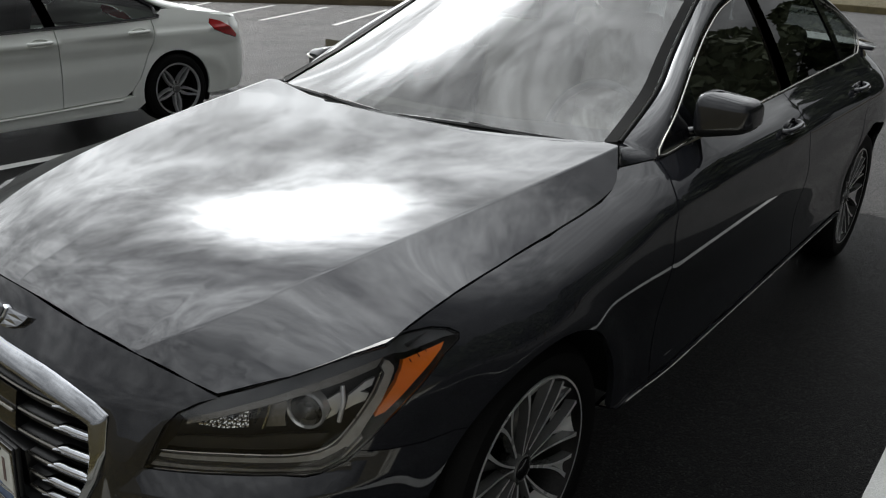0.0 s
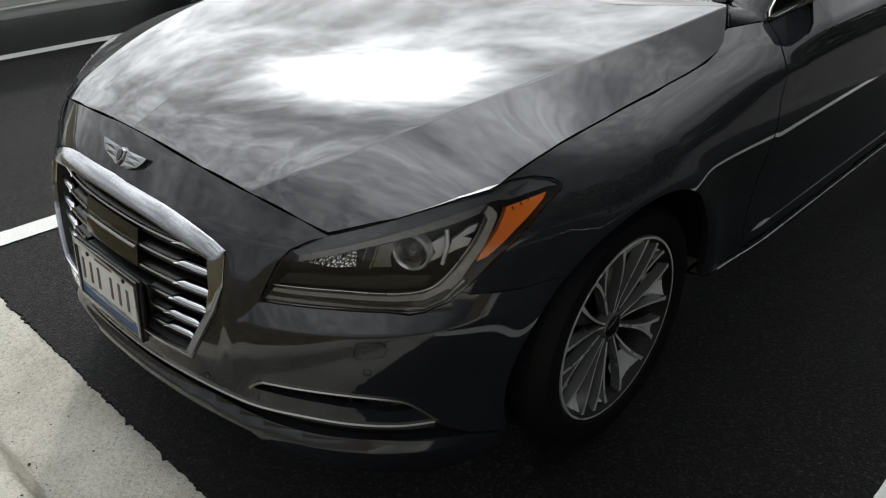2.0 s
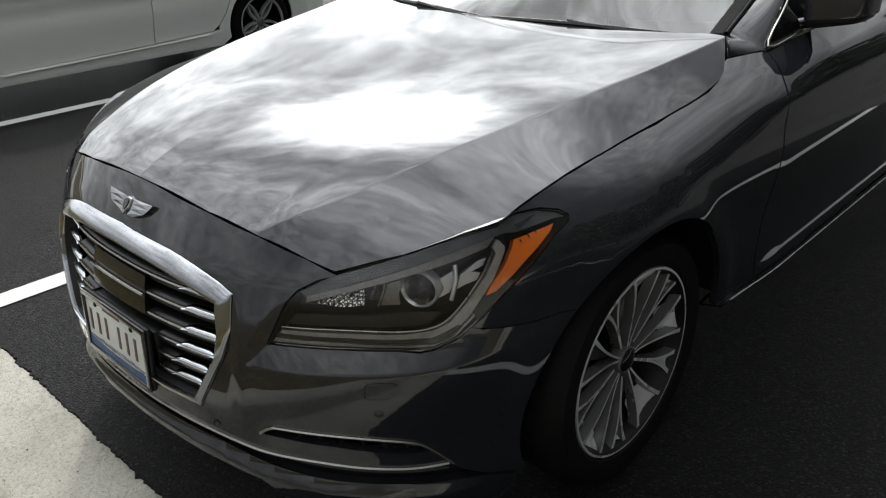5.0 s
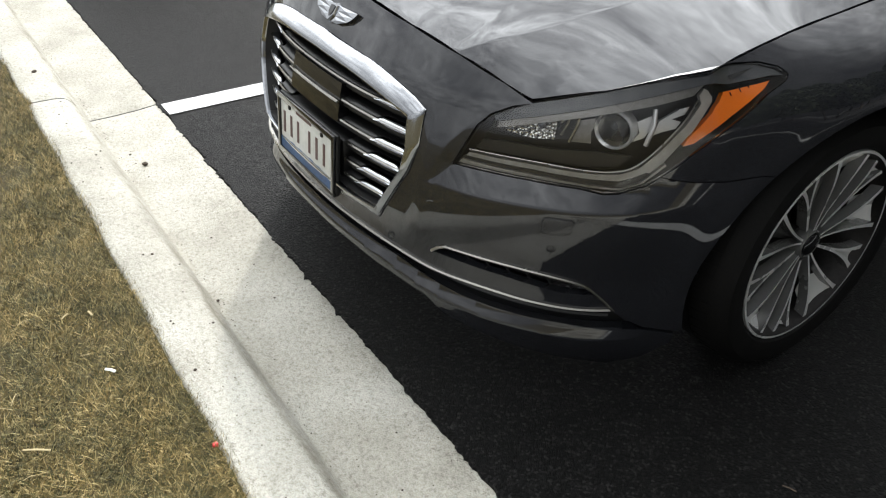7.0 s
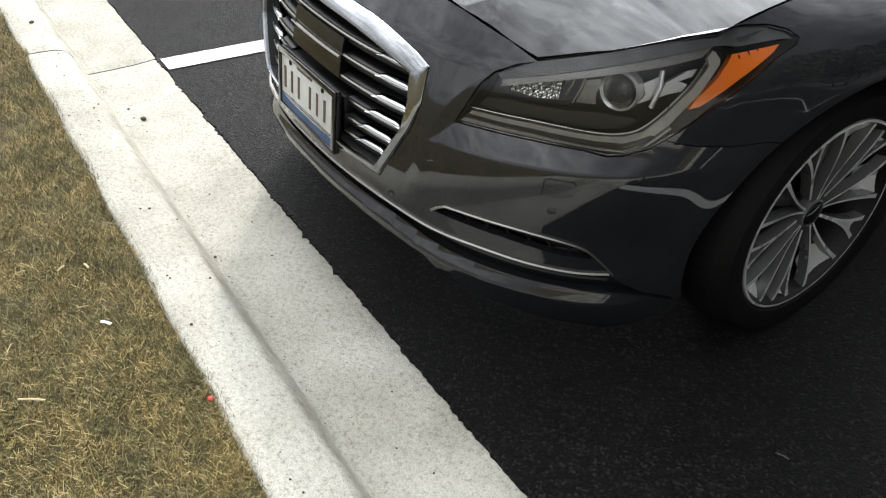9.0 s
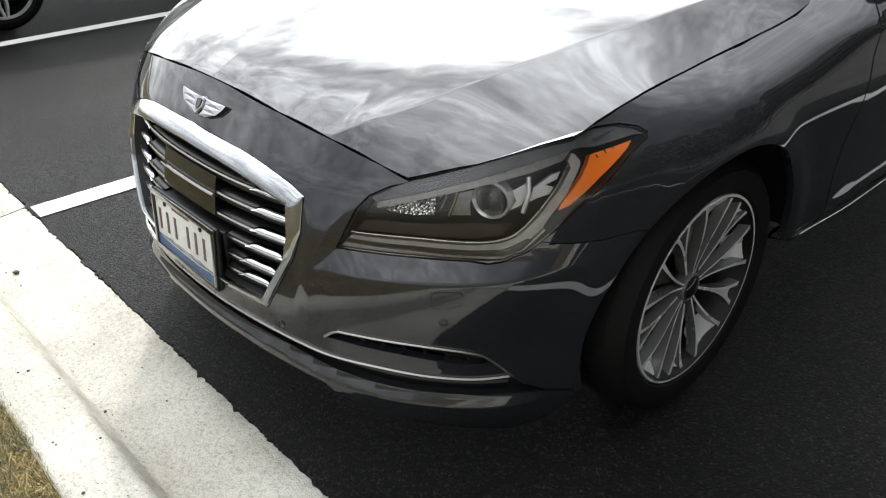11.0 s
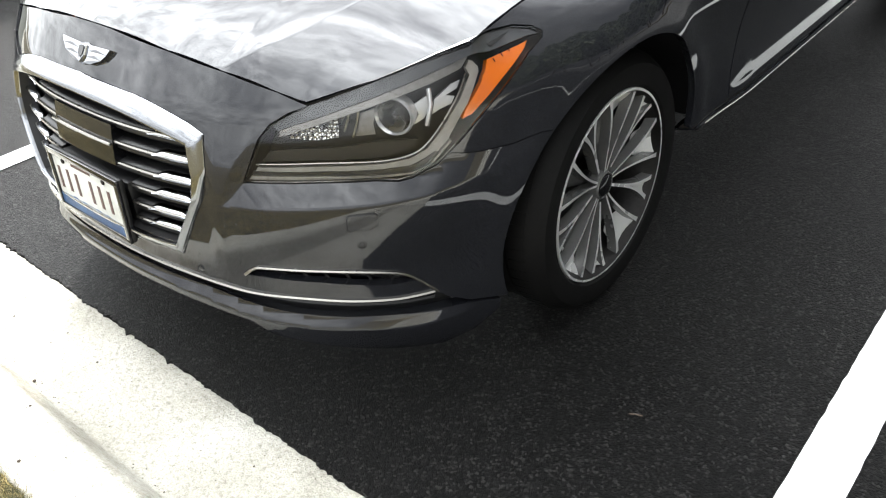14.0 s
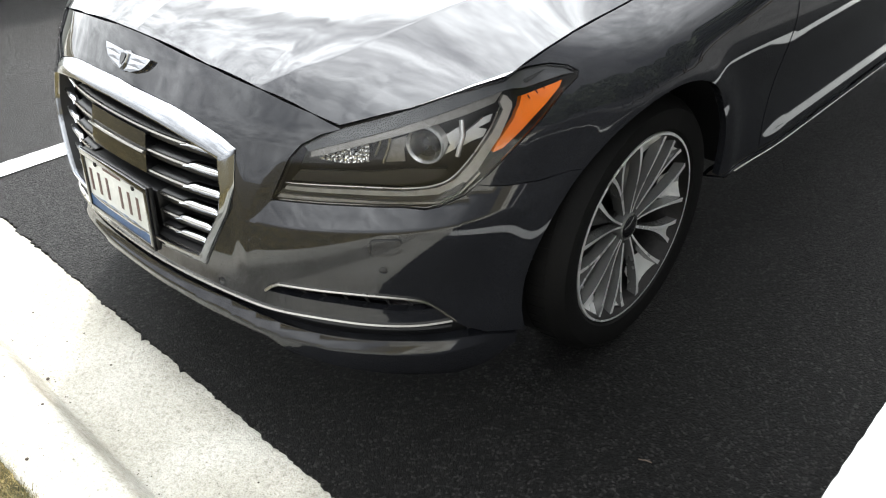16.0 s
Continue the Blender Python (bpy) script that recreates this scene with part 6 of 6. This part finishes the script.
def far_side():
    a, b = FAR_A - FD * 40, FAR_B + FD * 6
    strip("far_kerb", a, b, 0.2, 0.13, EARTH, "dull brown kerb along the far edge of the lot", "kerb")
    strip("far_verge", a + FN * 0.2, b + FN * 0.2, 9.0, 0.12, CONCRETE, "pale paved strip beyond the far kerb", "paving")
    # slanting stall lines in front of it
    ends = [((-11.03, 8.84), (-12.0, 10.95)), ((-9.91, 8.87), (-11.06, 11.6)), ((-8.55, 9.35), (-9.9, 12.2)), ((-7.2, 9.75), (-8.55, 12.9)), ((-12.3, 8.6), (-13.3, 10.3))]
    for i, ((x0, y0), (x1, y1)) in enumerate(ends):
        stripe(x0, y0, x1, y1, 0.10, 20 + i, "faded white stall line at the far side", 0.009)
    a, b = Vector((-4.2, 20.9, 0)), Vector((30, 14.5, 0))
    strip("lawn_bank", a - (b - a).normalized() * 4, b, 4.0, 0.16, SOIL, "dry yellow grass strip behind the lot", "verge")


far_side()


def far_car(at_, turn, body, label, length=4.5, height=1.45):
    """A small, plain parked car: lofted body, glass band and four wheels."""
    c = thing("far_car", label, "car", group="cars beyond the lot")
    M = Matrix.Translation(at_) @ Matrix.Rotation(turn, 4, "Z")
    prof = pchip([0, 0.04, 0.12, 0.27, 0.40, 0.62, 0.80, 0.92, 1.0], [0.55, 0.70, 0.82, 0.92, height - 0.04, height, 0.98 * height - 0.1, 0.95, 0.60])

    def skin(a, b):
        t = a
        x = (t - 0.5) * length
        top = prof(t)
        w = 0.88 * (1 - abs(2 * t - 1) ** 6 * 0.25)
        ang = math.pi * b
        zz = 0.28 + (top - 0.28) * math.sin(ang) ** 0.55
        return M @ Vector((x, -w * math.cos(ang) * (1 if zz < 0.95 else 1 - 0.38 * (zz - 0.95) / 0.5), zz))
    sheet("body", skin, 28, 22, body, c)

    for s in (1, -1):
        sheet("side_window", lambda a, b, s=s: M @ Vector((-0.75 + 2.0 * a + (0.28 - 0.45 * a) * b, s * (0.90 - 0.24 * b), 0.94 + (height - 1.10) * b)), 6, 3, TINT, c)
        for x in (-0.31, 0.30):
            lathe("wheel", [(0.0, 0.01), (0.20, 0.012), (0.21, 0.02), (0.32, 0.01), (0.325, -0.19)], M @ Matrix.Translation((x * length, s * 0.90, 0.325)) @ Matrix.Rotation(math.pi / 2 * s, 4, "Z"), RUBBER, c, n=24)
    return c


SILVER = paint("silver_paint", (0.42, 0.43, 0.44), (0.5, 0.51, 0.52), 0.3, 0.6)
NAVY = paint("navy_paint", (0.012, 0.02, 0.06), (0.02, 0.03, 0.08), 0.3, 0.4)
base = math.atan2(FD.y, FD.x)
far_car(FAR_A + FD * 0.6 + FN * 2.4 + Vector((0, 0, 0.12)), base, WHITE, "white car parked beyond the far kerb")
far_car(FAR_A + FD * 5.6 + FN * 2.6 + Vector((0, 0, 0.12)), base, NAVY, "dark blue car parked beyond the far kerb")
far_car(Vector((-1.6, 24.6, 0.0)), -0.18, SILVER, "silver car parked beyond the grass strip")
far_car(Vector((-7.2, 25.4, 0.0)), -0.18, NAVY, "dark car parked beyond the grass strip")


# ---- trees round the lot, seen in paint and glass; extras darken the flank ----
BARK = vary(mat("bark", (0.10, 0.075, 0.055), 0.9), ((0.06, 0.045, 0.03), (0.14, 0.11, 0.08)), 6, 40, 0.8, 50, distance=0.03)
LEAF = vary(mat("evergreen_leaf", (0.045, 0.06, 0.025), 0.7), ((0.02, 0.032, 0.012), (0.07, 0.085, 0.035)), 1.5, 12)


def tree(at_, height, seed):
    rnd = random.Random(seed)
    t = thing("tree", "dark leafy tree out of view at the edge of the lot", "tree", at_, "trees round the lot")
    pts = [Vector((rnd.uniform(-0.15, 0.15) * k, rnd.uniform(-0.15, 0.15) * k, height * 0.16 * k)) for k in range(6)]
    tube("trunk", pts, lambda k: 0.20 * (1 - 0.75 * k) * height / 8, BARK, t, sides=10)
    verts, faces = [], []
    for i in range(9):
        a, h = rnd.uniform(0, 6.28), height * rnd.uniform(0.22, 0.72)
        tip = Vector((math.cos(a), math.sin(a), 0)) * height * rnd.uniform(0.16, 0.30) + Vector((0, 0, h + height * 0.14))
        tube("limb", [Vector((0, 0, h)), (Vector((0, 0, h)) + tip) / 2 + Vector((0, 0, 0.1)), tip], lambda k: 0.055 * (1 - 0.7 * k) * height / 8, BARK, t, sides=6)
    for i in range(2600):
        k = rnd.random()
        z = height * (0.20 + 0.80 * k)
        r = height * 0.30 * (math.sin(math.pi * min(k * 0.85 + 0.12, 1)) ** 0.7) * math.sqrt(rnd.random())
        a = rnd.uniform(0, 6.28)
        r *= 0.75 + 0.4 * noise.noise((math.cos(a) * 1.5 + seed, math.sin(a) * 1.5, k * 4))
        c = Vector((r * math.cos(a), r * math.sin(a), z))
        s = height * rnd.uniform(0.020, 0.040)
        q = Euler((rnd.uniform(0, 6), rnd.uniform(0, 6), rnd.uniform(0, 6))).to_matrix()
        n = len(verts)
        verts += [c + q @ Vector(p) * s for p in ((-1, -0.6, 0), (1, -0.5, 0.2), (0.8, 0.7, 0), (-0.7, 0.6, 0.25))]
        faces.append((n, n + 1, n + 2, n + 3))
    part("crown", (verts, faces), LEAF, t)


# several are added, out of view, to shut low sky out of the flank
for i, (x, y, h) in enumerate([(16, 5, 9), (19, 10, 11), (17, 16, 8.5), (20, 1, 10), (18, 22, 10), (13, 28, 9), (7, 33, 8), (22, 14, 10), (22, 28, 11), (18, 8, 10), (20, 19, 11), (15, 24, 9), (15, 11, 8), (16, 33, 10), (25, 20, 12), (24, 6, 12), (17, 2, 9), (10, 27, 10), (12, 21, 9.5), (13, 16, 9), (5, 38, 11), (11, 32, 11)]):
    tree((x, y, 0.0), h, 40 + i)


# ---- grass and litter ----
def grass():
    """Dormant lawn: many bent blades, straw-coloured with some olive."""
    rng = np.random.default_rng(11)
    near, far = 330000, 90000
    x = np.concatenate([rng.uniform(-1.9, 1.3, near), rng.uniform(-3.8, 2.4, far)])
    y = LAWN + 0.012 - np.concatenate([rng.uniform(0, 1, near) ** 1.25 * 0.85, rng.uniform(0, 1, far) ** 1.4 * 1.9])
    n = len(x)
    swirl = 1.6 * np.sin(x * 9 + 1.3 * np.sin(y * 13)) + 1.4 * np.cos(y * 11 + np.sin(x * 17))
    ang = 0.5 * swirl + rng.uniform(0, 6.28, n)
    ln = rng.uniform(0.012, 0.036, n)
    lean = rng.uniform(0.7, 1.5, n)
    wd = rng.uniform(0.0006, 0.0015, n)
    base_z = 0.090 + 0.006 * np.sin(x * 13.0 + 2 * np.sin(y * 9)) * np.cos(y * 15.0)
    dx, dy = np.cos(ang), np.sin(ang)
    px, py = -dy, dx
    out = np.zeros((n, 5, 3), np.float32)
    for k, (t, w) in enumerate(((0, 1), (0, -1), (0.55, -0.8), (0.55, 0.8), (1.0, 0))):
        along = ln * (np.sin(lean) * t ** 1.5)
        out[:, k, 0] = x + dx * along + px * wd * w
        out[:, k, 1] = np.minimum(y + dy * along + py * wd * w, LAWN + 0.020)
        out[:, k, 2] = base_z - 0.003 + ln * np.cos(lean * 0.8) * t
    base = 5 * np.arange(n)[:, None]
    loops = np.concatenate([base + np.array([[0, 1, 2, 3]]), base + np.array([[3, 2, 4]])], 1).reshape(-1)
    starts = (7 * np.arange(n)[:, None] + np.array([[0, 4]])).reshape(-1)
    m = mat("dry_grass", (0.25, 0.2, 0.1), 0.75)
    nt = m.node_tree
    geo = nt.nodes.new("ShaderNodeNewGeometry")
    r = nt.nodes.new("ShaderNodeValToRGB")
    e = r.color_ramp.elements
    e[0].position, e[0].color = 0.0, (0.040, 0.030, 0.012, 1)
    e[1].position, e[1].color = 1.0, (0.56, 0.47, 0.26, 1)
    e.new(0.20).color = (0.058, 0.066, 0.018, 1)
    e.new(0.42).color = (0.105, 0.082, 0.028, 1)
    e.new(0.74).color = (0.22, 0.168, 0.064, 1)
    nt.links.new(geo.outputs["Random Per Island"], r.inputs["Fac"])
    # greener and browner tufts
    tc = nt.nodes.new("ShaderNodeTexCoord")
    no = nt.nodes.new("ShaderNodeTexNoise")
    no.inputs["Scale"].default_value, no.inputs["Detail"].default_value = 11.0, 5.0
    nt.links.new(tc.outputs["Object"], no.inputs["Vector"])
    tuft = nt.nodes.new("ShaderNodeValToRGB")
    tuft.color_ramp.elements[0].position, tuft.color_ramp.elements[0].color = 0.36, (0.62, 0.64, 0.52, 1)
    tuft.color_ramp.elements[1].position, tuft.color_ramp.elements[1].color = 0.64, (1.20, 1.12, 0.95, 1)
    nt.links.new(no.outputs["Fac"], tuft.inputs["Fac"])
    mul = nt.nodes.new("ShaderNodeMix")
    mul.data_type, mul.blend_type = "RGBA", "MULTIPLY"
    mul.inputs[0].default_value = 1.0
    nt.links.new(r.outputs["Color"], mul.inputs[6])
    nt.links.new(tuft.outputs["Color"], mul.inputs[7])
    nt.links.new(mul.outputs[2], nt.nodes["Principled BSDF"].inputs["Base Color"])
    me = bpy.data.meshes.new("grass")
    me.vertices.add(5 * n)
    me.vertices.foreach_set("co", out.reshape(-1))
    me.loops.add(7 * n)
    me.loops.foreach_set("vertex_index", loops.astype(np.int32))
    me.polygons.add(2 * n)
    me.polygons.foreach_set("loop_start", starts.astype(np.int32))
    me.update(calc_edges=True)
    me.materials.append(m)
    tagged(new("grass", me), "dormant straw-brown lawn grass with some olive blades", "grass", kind="stuff")


grass()
STRAW = vary(mat("straw", (0.4, 0.33, 0.18), 0.7), ((0.3, 0.24, 0.12), (0.46, 0.38, 0.2)), 20, 200)
PALE = mat("paper_white", (0.75, 0.75, 0.72), 0.7)
CRUMB = vary(mat("dark_crumb", (0.05, 0.035, 0.025), 0.9), ((0.03, 0.02, 0.015), (0.09, 0.07, 0.05)), 60, 300)
REDBIT = mat("red_plastic_bit", (0.55, 0.03, 0.03), 0.4)


def litter():
    rnd = random.Random(9)

    def crumb(name, x, y, z, r, m, label):
        bm = bmesh.new()
        bmesh.ops.create_icosphere(bm, subdivisions=2, radius=r)
        for v in bm.verts:
            v.co *= 1 + 0.45 * noise.noise(v.co * 90 + Vector((x * 7, y * 7, 0)))
            v.co.z *= 0.6
        bmesh.ops.translate(bm, vec=(x, y, z + r * 0.45), verts=bm.verts)
        tagged(smooth(part(name, bm, m), 1.2), label, "debris", "litter by the kerb")
    crumb("leaf_crumb", -0.979, -0.21, -0.012, 0.011, CRUMB, "dark crumpled leaf crumb on the gutter")
    crumb("leaf_crumb", -0.243, -0.392, 0.103, 0.004, CRUMB, "dark crumb on the kerb top")
    crumb("leaf_crumb", 0.266, -0.451, 0.105, 0.004, CRUMB, "grey crumb on the kerb top")
    crumb("leaf_crumb", -0.10, -0.275, -0.012, 0.004, CRUMB, "dark crumb at the kerb foot")
    crumb("leaf_crumb", -1.75, -0.40, 0.103, 0.010, CRUMB, "dark crumb on the kerb top")
    crumb("leaf_crumb", -1.08, -0.235, -0.012, 0.005, CRUMB, "brown crumb on the gutter")
    crumb("plastic_bit", 0.50, -0.492, 0.10, 0.007, REDBIT, "small red plastic bit at the lawn edge")
    for i in range(46):
        x, y = rnd.uniform(-1.6, 1.4), rnd.choice([rnd.uniform(-0.25, -0.04), rnd.uniform(-0.46, -0.34)])
        crumb("grit", x, y, -0.012 if y > -0.3 else 0.104, rnd.uniform(0.0015, 0.0035), CRUMB, "small dark grit on the concrete")
    verts, faces = [], []
    for i in range(260):
        x = rnd.uniform(-2.4, 1.6)
        if noise.noise((x * 2.3, 0, 8)) < -0.05:
            continue
        y, r, a = -0.272 + rnd.gauss(0, 0.006), rnd.uniform(0.0008, 0.0026), rnd.uniform(0, 6.28)
        n = len(verts)
        for k in range(4):
            verts.append((x + r * math.cos(a + 1.57 * k) * (1.6 if k % 2 else 0.9), y + r * math.sin(a + 1.57 * k), -0.0125 + 0.0006))
        verts.append((x, y, -0.0125 + r * 1.1))
        faces += [(n + k, n + (k + 1) % 4, n + 4) for k in range(4)]
    tagged(part("gutter_grit", (verts, faces), CRUMB), "fine brown grit washed along the foot of the kerb", "grit", kind="stuff")

    def stick(name, x, y, ln, a, r, m, label, z=0.112):
        d = Vector((math.cos(a), math.sin(a), 0)) * ln / 2
        c = Vector((x, y, z))
        tagged(tube(name, [c - d, c + Vector((0, 0, 0.002)), c + d], r, m, None, sides=6, flat=0.6), label, "debris", "litter by the kerb")
    stick("paper_scrap", 0.172, -0.613, 0.026, 0.7, 0.004, PALE, "white paper scrap lying on dry grass")
    stick("straw", 0.33, -0.80, 0.055, 1.0, 0.0028, STRAW, "long pale straw stem on the lawn")
    stick("straw", -0.06, -0.60, 0.022, 0.2, 0.003, STRAW, "short pale straw on the lawn")
    stick("straw", -0.08, -0.655, 0.022, -0.9, 0.003, STRAW, "short pale straw on the lawn")
    stick("straw", 1.18, 0.515, 0.030, 0.4, 0.002, CRUMB, "thin brown twig on the asphalt", 0.003)
    for i in range(40):
        stick("straw", rnd.uniform(-1.6, 1.0), LAWN - 0.02 - rnd.random() * 0.7, rnd.uniform(0.02, 0.05), rnd.uniform(0, 6.28), 0.0009, STRAW, "thin dry straw on the lawn", 0.114)


litter()
